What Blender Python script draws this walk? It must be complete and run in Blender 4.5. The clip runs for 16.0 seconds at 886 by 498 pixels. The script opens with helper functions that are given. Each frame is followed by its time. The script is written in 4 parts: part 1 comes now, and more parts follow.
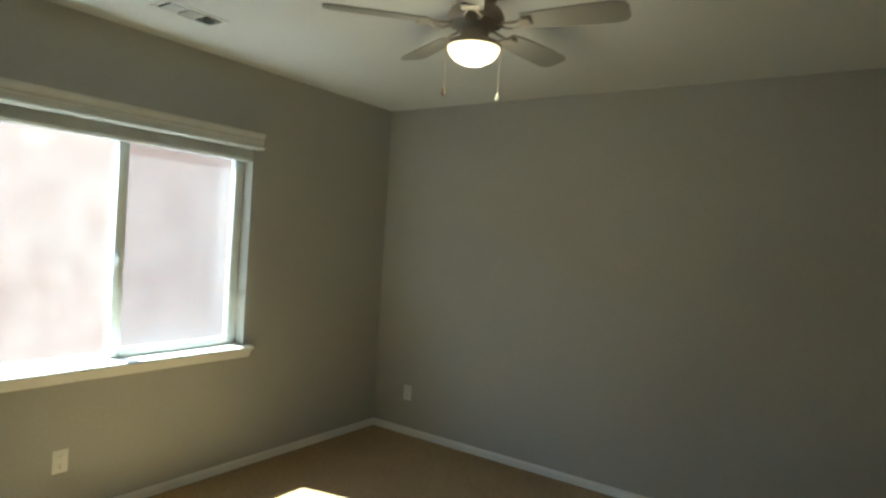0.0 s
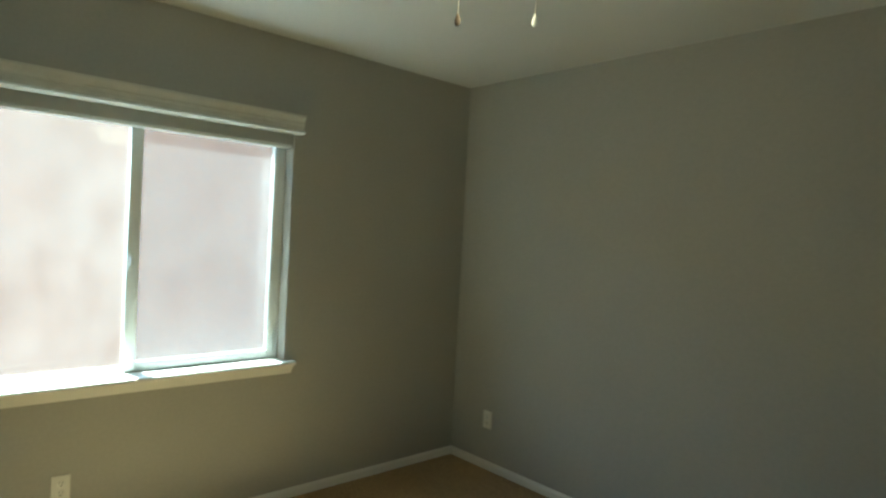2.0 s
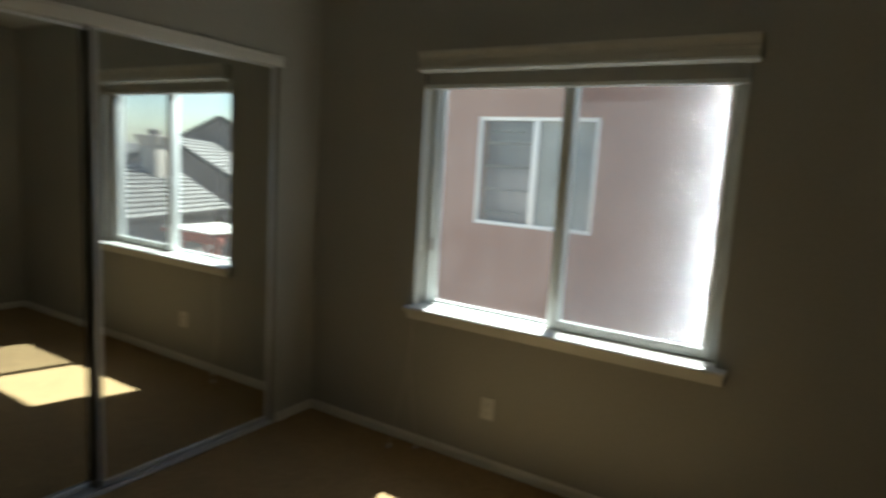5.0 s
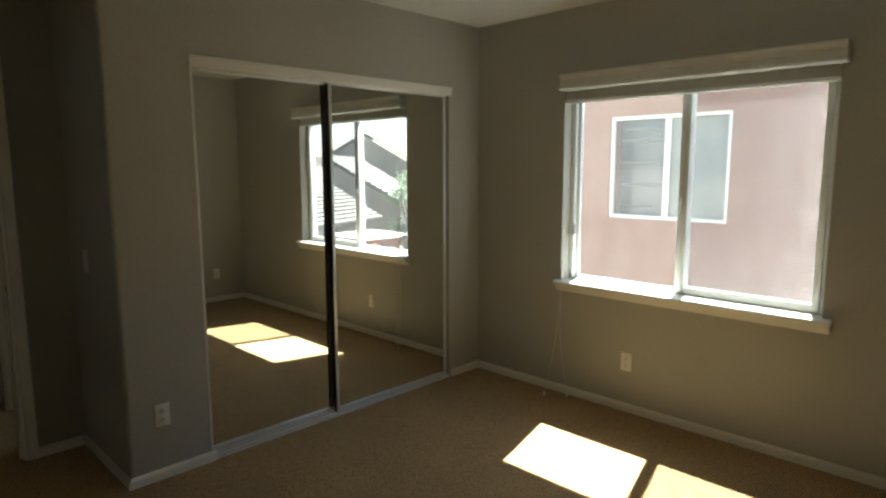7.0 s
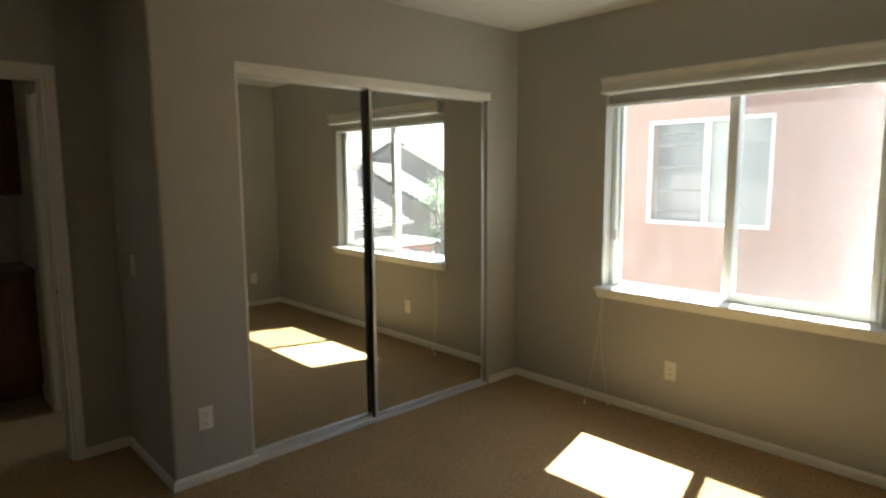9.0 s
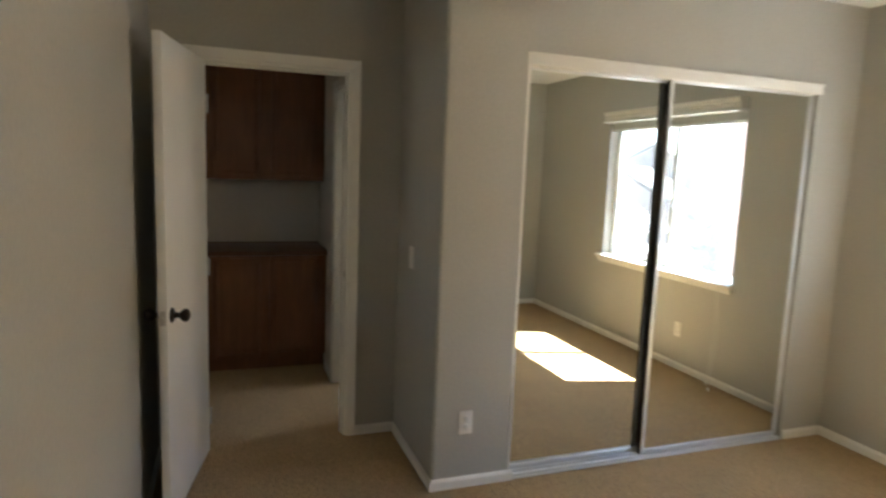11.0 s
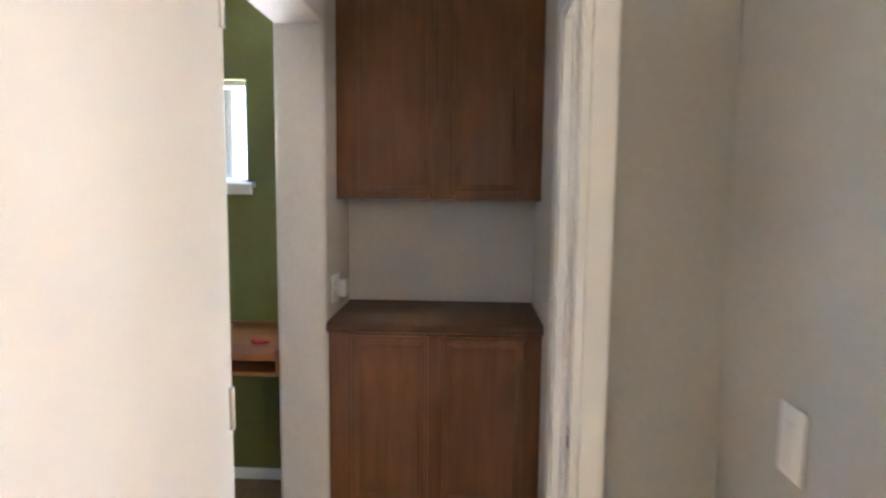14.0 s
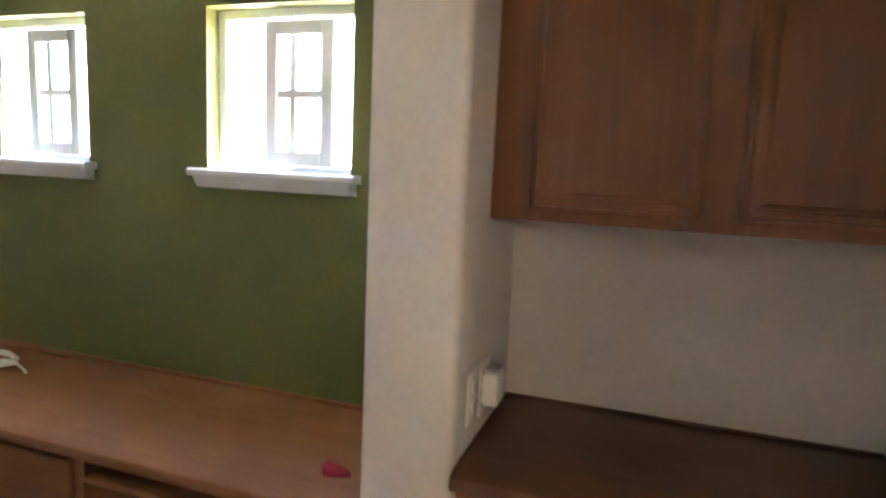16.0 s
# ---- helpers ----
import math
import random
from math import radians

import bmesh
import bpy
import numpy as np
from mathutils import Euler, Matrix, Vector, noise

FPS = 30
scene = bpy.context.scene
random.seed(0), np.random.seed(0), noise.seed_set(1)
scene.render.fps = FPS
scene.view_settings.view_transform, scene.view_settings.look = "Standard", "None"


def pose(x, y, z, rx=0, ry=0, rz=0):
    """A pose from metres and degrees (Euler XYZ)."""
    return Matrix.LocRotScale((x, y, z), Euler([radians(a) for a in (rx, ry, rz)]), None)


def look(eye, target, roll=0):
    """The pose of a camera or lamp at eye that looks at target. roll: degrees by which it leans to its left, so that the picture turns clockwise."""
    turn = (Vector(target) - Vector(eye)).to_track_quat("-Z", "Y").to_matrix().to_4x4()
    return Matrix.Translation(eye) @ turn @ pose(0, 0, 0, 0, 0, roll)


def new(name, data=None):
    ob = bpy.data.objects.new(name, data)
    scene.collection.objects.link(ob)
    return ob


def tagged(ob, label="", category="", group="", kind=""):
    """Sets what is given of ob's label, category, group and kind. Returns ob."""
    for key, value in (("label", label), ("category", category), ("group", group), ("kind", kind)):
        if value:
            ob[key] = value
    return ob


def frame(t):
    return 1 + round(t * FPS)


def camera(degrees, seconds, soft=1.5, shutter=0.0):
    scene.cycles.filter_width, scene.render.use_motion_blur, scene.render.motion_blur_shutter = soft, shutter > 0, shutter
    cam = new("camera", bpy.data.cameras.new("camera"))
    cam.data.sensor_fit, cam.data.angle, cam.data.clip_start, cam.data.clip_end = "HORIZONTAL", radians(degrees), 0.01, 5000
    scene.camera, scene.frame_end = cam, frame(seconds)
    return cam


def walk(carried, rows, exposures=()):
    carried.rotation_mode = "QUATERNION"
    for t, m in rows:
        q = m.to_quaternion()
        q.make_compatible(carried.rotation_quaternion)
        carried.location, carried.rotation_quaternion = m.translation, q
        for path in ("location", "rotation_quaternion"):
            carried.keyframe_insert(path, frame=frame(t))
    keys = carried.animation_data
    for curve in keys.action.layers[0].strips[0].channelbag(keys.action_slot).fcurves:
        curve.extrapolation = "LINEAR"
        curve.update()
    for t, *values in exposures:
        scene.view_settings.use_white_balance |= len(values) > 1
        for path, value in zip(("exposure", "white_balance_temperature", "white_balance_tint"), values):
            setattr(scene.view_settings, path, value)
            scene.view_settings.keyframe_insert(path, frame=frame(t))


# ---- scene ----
cam = camera(72, 16.0, soft=2.4, shutter=0.5)

PATH = [
    (0, (-0.169, -3.221, 1.544), (1.470, -2.076, 1.509), 3.57),
    (0.5, (-0.014, -3.203, 1.557), (1.538, -1.945, 1.462), 4.26),
    (1, (0.093, -3.223, 1.540), (1.596, -1.904, 1.486), 3.20),
    (1.5, (0.350, -3.119, 1.535), (1.841, -1.786, 1.503), 3.48),
    (2, (0.677, -3.060, 1.533), (2.014, -1.574, 1.481), 3.07),
    (2.5, (1.073, -3.006, 1.575), (2.137, -1.315, 1.474), 4.07),
    (3, (1.555, -2.910, 1.561), (2.365, -1.085, 1.448), 2.46),
    (3.5, (1.911, -2.782, 1.524), (2.457, -0.862, 1.407), 1.95),
    (4, (2.107, -2.689, 1.561), (2.240, -0.698, 1.429), 2.67),
    (4.5, (2.374, -2.562, 1.542), (2.040, -0.596, 1.391), 3.55),
    (5, (2.606, -2.713, 1.560), (1.558, -1.032, 1.287), 3.37),
    (5.2, (2.720, -2.865, 1.587), (1.524, -1.283, 1.336), 1.54),
    (7.3, (3.028, -3.461, 1.548), (1.635, -2.051, 1.278), -0.14),
    (7.5, (3.029, -3.459, 1.548), (1.640, -2.044, 1.280), 0.15),
    (8, (3.044, -3.465, 1.541), (1.650, -2.054, 1.281), -0.04),
    (8.2, (3.040, -3.476, 1.542), (1.641, -2.068, 1.294), -0.19),
    (10.3, (2.853, -3.487, 1.550), (1.146, -2.482, 1.275), 0.56),
    (10.5, (2.853, -3.526, 1.564), (1.096, -2.610, 1.296), 0.88),
    (11, (2.608, -3.464, 1.544), (0.743, -2.792, 1.283), 2.19),
    (11.5, (2.325, -3.304, 1.533), (0.398, -2.859, 1.238), 1.79),
    (12, (2.012, -3.278, 1.560), (0.065, -2.917, 1.283), 1.84),
    (12.5, (1.619, -3.243, 1.530), (-0.357, -3.030, 1.307), 2.93),
    (13, (1.295, -3.175, 1.522), (-0.683, -3.067, 1.247), 4.46),
    (13.5, (0.963, -3.214, 1.492), (-1.001, -2.949, 1.223), 7.88),
    (14, (0.512, -3.052, 1.470), (-1.475, -3.139, 1.264), 0.60),
    (14.5, (0.076, -3.072, 1.544), (-1.901, -3.216, 1.280), 2.26),
    (15, (-0.243, -3.069, 1.515), (-2.209, -3.288, 1.219), 1.60),
    (15.5, (-0.526, -3.138, 1.520), (-2.442, -3.633, 1.230), 1.59),
    (16, (-0.810, -3.293, 1.522), (-2.686, -3.932, 1.247), 2.55),
]

walk(cam, [(t, look(e, g, r)) for t, e, g, r in PATH],
     exposures=[(0, 3.68, 5400, -12), (1.5, 3.56, 5330, -16), (3, 3.30, 5330, -25), (3.5, 2.76, 5780, -18), (4.2, 2.07, 5850, -12),
                (4.6, 1.92, 5850, -8), (5.2, 1.87, 6050, -2), (7.3, 3.20, 6310, -3), (8.2, 3.40, 6410, -1), (10.3, 4.02, 6360, 0),
                (11, 4.86, 5740, 4), (11.5, 5.33, 5240, 9), (12, 5.28, 5140, 16), (12.5, 5.45, 5190, 14), (13, 6.15, 5090, 17),
                (13.5, 6.45, 5140, 14), (14.5, 7.11, 5310, 12), (15, 7.05, 5390, 11), (15.5, 6.98, 5440, 13), (16, 6.73, 5770, 14)])

# ---- world and sun ----
SUN_TO = Vector((-0.155, 0.60, 1.0)).normalized()
world = bpy.data.worlds.new("sky_world")
scene.world = world
world.use_nodes = True
wn = world.node_tree
wn.nodes.clear()
w_out = wn.nodes.new("ShaderNodeOutputWorld")
w_bg = wn.nodes.new("ShaderNodeBackground")
w_sky = wn.nodes.new("ShaderNodeTexSky")
w_sky.sky_type = "NISHITA"
w_sky.sun_disc = False
w_sky.sun_elevation = math.asin(SUN_TO.z)
w_sky.sun_rotation = math.atan2(SUN_TO.x, SUN_TO.y)
w_bg.inputs["Strength"].default_value = 0.06
wn.links.new(w_sky.outputs[0], w_bg.inputs[0])
wn.links.new(w_bg.outputs[0], w_out.inputs[0])

sun_data = bpy.data.lights.new("sun", "SUN")
sun_data.energy = 5.0
sun_data.angle = radians(0.5)
sun_data.color = (1.0, 0.97, 0.92)
sun = new("sun", sun_data)
sun.matrix_world = look(SUN_TO * 30, (0, 0, 0))


def area(name, m, w, h, watts, color):
    d = bpy.data.lights.new(name, "AREA")
    d.shape, d.size, d.size_y, d.energy, d.color = "RECTANGLE", w, h, watts, color
    o = new(name, d)
    o.matrix_world = m
    return o


# added lamp in an invented, unseen laundry window; brightens laundry and hall
area("laundry_fill", look((-1.6, 0.12, 1.66), (-1.6, -2.0, 1.1)), 1.0, 0.8, 0.45, (1.0, 0.95, 0.85))

# ---- materials ----
def material(name, color, rough=0.6, metal=0.0, vary=0.06, scale=6.0, fine=0.0, fine_scale=300.0, bump=0.0,
             bump_scale=200.0, hue=0.0, objvar=0.0, coat=0.0):
    m = bpy.data.materials.new(name)
    m.use_nodes = True
    nt = m.node_tree
    b = nt.nodes["Principled BSDF"]
    b.inputs["Roughness"].default_value = rough
    b.inputs["Metallic"].default_value = metal
    b.inputs["Coat Weight"].default_value = coat
    co = nt.nodes.new("ShaderNodeTexCoord")
    n1 = nt.nodes.new("ShaderNodeTexNoise")
    n1.inputs["Scale"].default_value = scale
    n1.inputs["Detail"].default_value = 5
    nt.links.new(co.outputs["Object"], n1.inputs["Vector"])
    ramp = nt.nodes.new("ShaderNodeMapRange")
    ramp.inputs["From Min"].default_value = 0.3
    ramp.inputs["From Max"].default_value = 0.7
    ramp.inputs["To Min"].default_value = 1 - vary
    ramp.inputs["To Max"].default_value = 1 + vary
    nt.links.new(n1.outputs["Fac"], ramp.inputs["Value"])
    value = ramp.outputs[0]
    if fine:
        n2 = nt.nodes.new("ShaderNodeTexNoise")
        n2.inputs["Scale"].default_value = fine_scale
        n2.inputs["Detail"].default_value = 2
        nt.links.new(co.outputs["Object"], n2.inputs["Vector"])
        r2 = nt.nodes.new("ShaderNodeMapRange")
        r2.inputs["From Min"].default_value = 0.3
        r2.inputs["From Max"].default_value = 0.7
        r2.inputs["To Min"].default_value = 1 - fine
        r2.inputs["To Max"].default_value = 1 + fine
        nt.links.new(n2.outputs["Fac"], r2.inputs["Value"])
        mul = nt.nodes.new("ShaderNodeMath")
        mul.operation = "MULTIPLY"
        nt.links.new(value, mul.inputs[0])
        nt.links.new(r2.outputs[0], mul.inputs[1])
        value = mul.outputs[0]
    hsv = nt.nodes.new("ShaderNodeHueSaturation")
    hsv.inputs["Color"].default_value = (*color, 1)
    nt.links.new(value, hsv.inputs["Value"])
    if objvar:
        oi = nt.nodes.new("ShaderNodeObjectInfo")
        r3 = nt.nodes.new("ShaderNodeMapRange")
        r3.inputs["To Min"].default_value = 1 - objvar
        r3.inputs["To Max"].default_value = 1 + objvar
        nt.links.new(oi.outputs["Random"], r3.inputs["Value"])
        mul2 = nt.nodes.new("ShaderNodeMath")
        mul2.operation = "MULTIPLY"
        nt.links.new(value, mul2.inputs[0])
        nt.links.new(r3.outputs[0], mul2.inputs[1])
        nt.links.new(mul2.outputs[0], hsv.inputs["Value"])
    nt.links.new(hsv.outputs[0], b.inputs["Base Color"])
    if bump:
        n3 = nt.nodes.new("ShaderNodeTexNoise")
        n3.inputs["Scale"].default_value = bump_scale
        n3.inputs["Detail"].default_value = 3
        nt.links.new(co.outputs["Object"], n3.inputs["Vector"])
        bp = nt.nodes.new("ShaderNodeBump")
        bp.inputs["Strength"].default_value = bump
        bp.inputs["Distance"].default_value = 0.002
        nt.links.new(n3.outputs["Fac"], bp.inputs["Height"])
        nt.links.new(bp.outputs[0], b.inputs["Normal"])
    return m


def wood_material(name, dark, light, axis=2, rough=0.35):
    m = bpy.data.materials.new(name)
    m.use_nodes = True
    nt = m.node_tree
    b = nt.nodes["Principled BSDF"]
    b.inputs["Roughness"].default_value = rough
    co = nt.nodes.new("ShaderNodeTexCoord")
    mp = nt.nodes.new("ShaderNodeMapping")
    sc = [13.0, 13.0, 13.0]
    sc[axis] = 1.3
    mp.inputs["Scale"].default_value = sc
    nt.links.new(co.outputs["Object"], mp.inputs["Vector"])
    n1 = nt.nodes.new("ShaderNodeTexNoise")
    n1.inputs["Scale"].default_value = 2.0
    n1.inputs["Detail"].default_value = 8
    n1.inputs["Distortion"].default_value = 0.6
    nt.links.new(mp.outputs[0], n1.inputs["Vector"])
    n2 = nt.nodes.new("ShaderNodeTexNoise")
    n2.inputs["Scale"].default_value = 4.0
    n2.inputs["Detail"].default_value = 3
    nt.links.new(co.outputs["Object"], n2.inputs["Vector"])
    mix = nt.nodes.new("ShaderNodeMath")
    mix.operation = "MULTIPLY_ADD"
    mix.inputs[1].default_value = 0.55
    nt.links.new(n1.outputs["Fac"], mix.inputs[0])
    half = nt.nodes.new("ShaderNodeMath")
    half.operation = "MULTIPLY"
    half.inputs[1].default_value = 0.45
    nt.links.new(n2.outputs["Fac"], half.inputs[0])
    nt.links.new(half.outputs[0], mix.inputs[2])
    cr = nt.nodes.new("ShaderNodeValToRGB")
    cr.color_ramp.elements[0].position = 0.28
    cr.color_ramp.elements[1].position = 0.74
    cr.color_ramp.elements[0].color = (*dark, 1)
    cr.color_ramp.elements[1].color = (*light, 1)
    nt.links.new(mix.outputs[0], cr.inputs[0])
    nt.links.new(cr.outputs[0], b.inputs["Base Color"])
    bp = nt.nodes.new("ShaderNodeBump")
    bp.inputs["Strength"].default_value = 0.12
    bp.inputs["Distance"].default_value = 0.001
    nt.links.new(n1.outputs["Fac"], bp.inputs["Height"])
    nt.links.new(bp.outputs[0], b.inputs["Normal"])
    return m


def carpet_material():
    m = material("carpet", (0.485, 0.328, 0.152), 0.95, vary=0.07, scale=3.0, fine=0.16, fine_scale=260, bump=0.9, bump_scale=180)
    nt = m.node_tree
    b = nt.nodes["Principled BSDF"]
    b.inputs["Sheen Weight"].default_value = 0.04
    co = nt.nodes.new("ShaderNodeTexCoord")
    vo = nt.nodes.new("ShaderNodeTexVoronoi")
    vo.inputs["Scale"].default_value = 76
    vo.inputs["Randomness"].default_value = 0.3
    nt.links.new(co.outputs["Object"], vo.inputs["Vector"])
    bp = nt.nodes.new("ShaderNodeBump")
    bp.inputs["Strength"].default_value = 1.0
    bp.inputs["Distance"].default_value = 0.006
    bp.invert = True
    nt.links.new(vo.outputs["Distance"], bp.inputs["Height"])
    nt.links.new(bp.outputs[0], b.inputs["Normal"])
    # shade between the loops put into the colour: gaps darker, loop tops paler
    gap_shade = nt.nodes.new("ShaderNodeMapRange")
    gap_shade.inputs["From Min"].default_value = 0.15
    gap_shade.inputs["From Max"].default_value = 0.62
    gap_shade.inputs["To Min"].default_value = 1.12
    gap_shade.inputs["To Max"].default_value = 0.42
    nt.links.new(vo.outputs["Distance"], gap_shade.inputs["Value"])
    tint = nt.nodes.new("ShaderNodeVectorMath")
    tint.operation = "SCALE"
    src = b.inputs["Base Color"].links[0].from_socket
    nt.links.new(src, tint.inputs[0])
    nt.links.new(gap_shade.outputs[0], tint.inputs["Scale"])
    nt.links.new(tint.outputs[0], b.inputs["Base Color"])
    return m


def glass_material(name, tint=(1, 1, 1), haze=0.0):
    m = bpy.data.materials.new(name)
    m.use_nodes = True
    nt = m.node_tree
    nt.nodes.clear()
    out = nt.nodes.new("ShaderNodeOutputMaterial")
    tr = nt.nodes.new("ShaderNodeBsdfTransparent")
    tr.inputs[0].default_value = (*tint, 1)
    gl = nt.nodes.new("ShaderNodeBsdfGlossy")
    gl.inputs["Roughness"].default_value = 0.02
    mx = nt.nodes.new("ShaderNodeMixShader")
    mx.inputs[0].default_value = 0.018
    nt.links.new(tr.outputs[0], mx.inputs[1])
    nt.links.new(gl.outputs[0], mx.inputs[2])
    last = mx
    if haze:
        df = nt.nodes.new("ShaderNodeBsdfTranslucent")
        df.inputs[0].default_value = (0.9, 0.9, 0.9, 1)
        no = nt.nodes.new("ShaderNodeTexNoise")
        no.inputs["Scale"].default_value = 5
        no.inputs["Detail"].default_value = 6
        mr = nt.nodes.new("ShaderNodeMapRange")
        mr.inputs["To Min"].default_value = 0.0
        mr.inputs["To Max"].default_value = haze * 2
        nt.links.new(no.outputs["Fac"], mr.inputs["Value"])
        m2 = nt.nodes.new("ShaderNodeMixShader")
        nt.links.new(mr.outputs[0], m2.inputs[0])
        nt.links.new(last.outputs[0], m2.inputs[1])
        nt.links.new(df.outputs[0], m2.inputs[2])
        last = m2
    nt.links.new(last.outputs[0], out.inputs[0])
    return m


def glow_material(name, color, strength):
    m = bpy.data.materials.new(name)
    m.use_nodes = True
    b = m.node_tree.nodes["Principled BSDF"]
    b.inputs["Base Color"].default_value = (0.9, 0.85, 0.75, 1)
    b.inputs["Emission Color"].default_value = (*color, 1)
    b.inputs["Emission Strength"].default_value = strength
    return m


M_WALL = material("greige_wall_paint", (0.425, 0.41, 0.365), 0.75, vary=0.03, scale=1.5, fine=0.03, fine_scale=60, bump=0.35, bump_scale=55)
M_HALLWALL = material("pale_hall_paint", (0.66, 0.60, 0.53), 0.75, vary=0.03, scale=1.5, fine=0.03, fine_scale=60, bump=0.35, bump_scale=55)
M_GREEN = material("olive_green_paint", (0.150, 0.148, 0.030), 0.6, vary=0.06, scale=2.0, fine=0.04, fine_scale=60, bump=0.35, bump_scale=55)
M_CEIL = material("ceiling_paint", (0.74, 0.73, 0.69), 0.85, vary=0.02, scale=1.5, fine=0.02, fine_scale=80, bump=0.5, bump_scale=70)
M_TRIM = material("white_trim_paint", (0.78, 0.76, 0.71), 0.38, vary=0.03, scale=4, bump=0.05, bump_scale=40)
M_DOOR = material("white_door_paint", (0.80, 0.78, 0.74), 0.35, vary=0.025, scale=3, bump=0.12, bump_scale=120)
M_VINYL = material("white_vinyl", (0.80, 0.82, 0.80), 0.32, vary=0.03, scale=8)
M_BLIND = material("offwhite_blind", (0.66, 0.64, 0.58), 0.5, vary=0.05, scale=12)
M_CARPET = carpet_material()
M_WOOD = wood_material("stained_maple", (0.132, 0.050, 0.018), (0.245, 0.098, 0.034))
M_WOODTOP = wood_material("stained_maple_top", (0.085, 0.035, 0.016), (0.16, 0.070, 0.031), axis=1)
M_DESK = wood_material("honey_maple", (0.200, 0.076, 0.022), (0.320, 0.130, 0.037), axis=1, rough=0.6)
M_MIRROR = bpy.data.materials.new("mirror_silver")
M_MIRROR.use_nodes = True
M_MIRROR.node_tree.nodes["Principled BSDF"].inputs["Metallic"].default_value = 1.0
M_MIRROR.node_tree.nodes["Principled BSDF"].inputs["Roughness"].default_value = 0.0
M_MIRROR.node_tree.nodes["Principled BSDF"].inputs["Base Color"].default_value = (0.84, 0.86, 0.84, 1)
# neighbour's blind slats: grey colours darkened to carry the shade behind the window
M_SHADEDSLAT = material("shade_darkened_slat", (0.15, 0.17, 0.18), 0.55, vary=0.1, scale=9)
M_SHADEDBLIND = material("shade_darkened_blind", (0.20, 0.235, 0.225), 0.55, vary=0.06, scale=12)
M_ALU = material("satin_aluminium", (0.72, 0.73, 0.74), 0.34, metal=0.45, vary=0.04, scale=10)
M_BRONZE = material("dark_bronze", (0.035, 0.028, 0.024), 0.28, metal=0.85, vary=0.1, scale=20)
M_STEEL = material("brushed_steel", (0.55, 0.53, 0.50), 0.3, metal=0.95, vary=0.05, scale=30)
M_PLASTIC = material("white_plastic", (0.78, 0.76, 0.70), 0.35, vary=0.02, scale=10)
M_BLACK = material("black_slot", (0.02, 0.02, 0.02), 0.6, vary=0.05)
M_GLASS = glass_material("window_glass", haze=0.02)
M_CLEAR = glass_material("clear_glass")
M_FANWHITE = material("fan_greige", (0.34, 0.32, 0.28), 0.4, vary=0.04, scale=8)
M_FANMETAL = material("taupe_fan_metal", (0.40, 0.345, 0.29), 0.42, metal=0.3, vary=0.05, scale=8)
M_BOWL = glow_material("lit_glass_bowl", (1.0, 0.66, 0.33), 0.30)
M_STUCCO = material("pink_stucco", (0.265, 0.160, 0.122), 0.95, vary=0.06, scale=1.2, fine=0.08, fine_scale=40, bump=0.8, bump_scale=45)
M_ROOF = material("pale_roof_tile", (0.165, 0.155, 0.142), 0.85, vary=0.12, scale=2, objvar=0.1)
M_BROWNWALL = material("brown_stucco", (0.10, 0.082, 0.075), 0.95, vary=0.1, scale=2, bump=0.6, bump_scale=40)
M_GROUND = material("dry_ground", (0.34, 0.30, 0.25), 0.95, vary=0.2, scale=0.6, fine=0.15, fine_scale=12)
M_LEAF = material("green_leaf", (0.048, 0.092, 0.014), 0.55, vary=0.3, scale=3)
M_BARK = material("bark", (0.12, 0.085, 0.06), 0.9, vary=0.2, scale=10)
M_REDBROWN = material("red_lattice_paint", (0.30, 0.085, 0.05), 0.7, vary=0.12, scale=6)
M_DARKROOM = material("dark_room_shade", (0.10, 0.115, 0.14), 0.08, vary=0.1, scale=3)
M_WHITECAB = material("white_cabinet_paint", (0.82, 0.80, 0.73), 0.35, vary=0.02, scale=4)
M_COUNTER = material("cream_counter", (0.80, 0.77, 0.68), 0.3, vary=0.03, scale=5, fine=0.02)


# ---- mesh helpers ----
def box(bm, x0, x1, y0, y1, z0, z1, bevel=0.0):
    r = bmesh.ops.create_cube(bm, size=1.0, matrix=Matrix.LocRotScale(((x0 + x1) / 2, (y0 + y1) / 2, (z0 + z1) / 2), None,
                                                                     (abs(x1 - x0), abs(y1 - y0), abs(z1 - z0))))
    if bevel:
        es = list({e for v in r["verts"] for e in v.link_edges})
        bmesh.ops.bevel(bm, geom=es, offset=bevel, segments=2, affect="EDGES", profile=0.5)


def cyl(bm, p, q, r1, r2=None, seg=14, caps=True):
    p, q = Vector(p), Vector(q)
    d = q - p
    m = Matrix.Translation((p + q) / 2) @ d.to_track_quat("Z", "Y").to_matrix().to_4x4()
    bmesh.ops.create_cone(bm, cap_ends=caps, segments=seg, radius1=r1, radius2=r1 if r2 is None else r2, depth=d.length, matrix=m)


def prism(bm, pts, z0, z1):
    lo = [bm.verts.new((x, y, z0)) for x, y in pts]
    hi = [bm.verts.new((x, y, z1)) for x, y in pts]
    n = len(pts)
    bm.faces.new(lo[::-1])
    bm.faces.new(hi)
    for i in range(n):
        bm.faces.new((lo[i], lo[(i + 1) % n], hi[(i + 1) % n], hi[i]))


def extrude_profile(bm, pts, axis, a, b):
    """A closed profile swept along one axis. axis x: pts are (y, z); y: (x, z)."""
    def at(u, v, s):
        return (s, u, v) if axis == "x" else (u, s, v)
    lo = [bm.verts.new(at(u, v, a)) for u, v in pts]
    hi = [bm.verts.new(at(u, v, b)) for u, v in pts]
    n = len(pts)
    bm.faces.new(lo[::-1])
    bm.faces.new(hi)
    for i in range(n):
        bm.faces.new((lo[i], lo[(i + 1) % n], hi[(i + 1) % n], hi[i]))


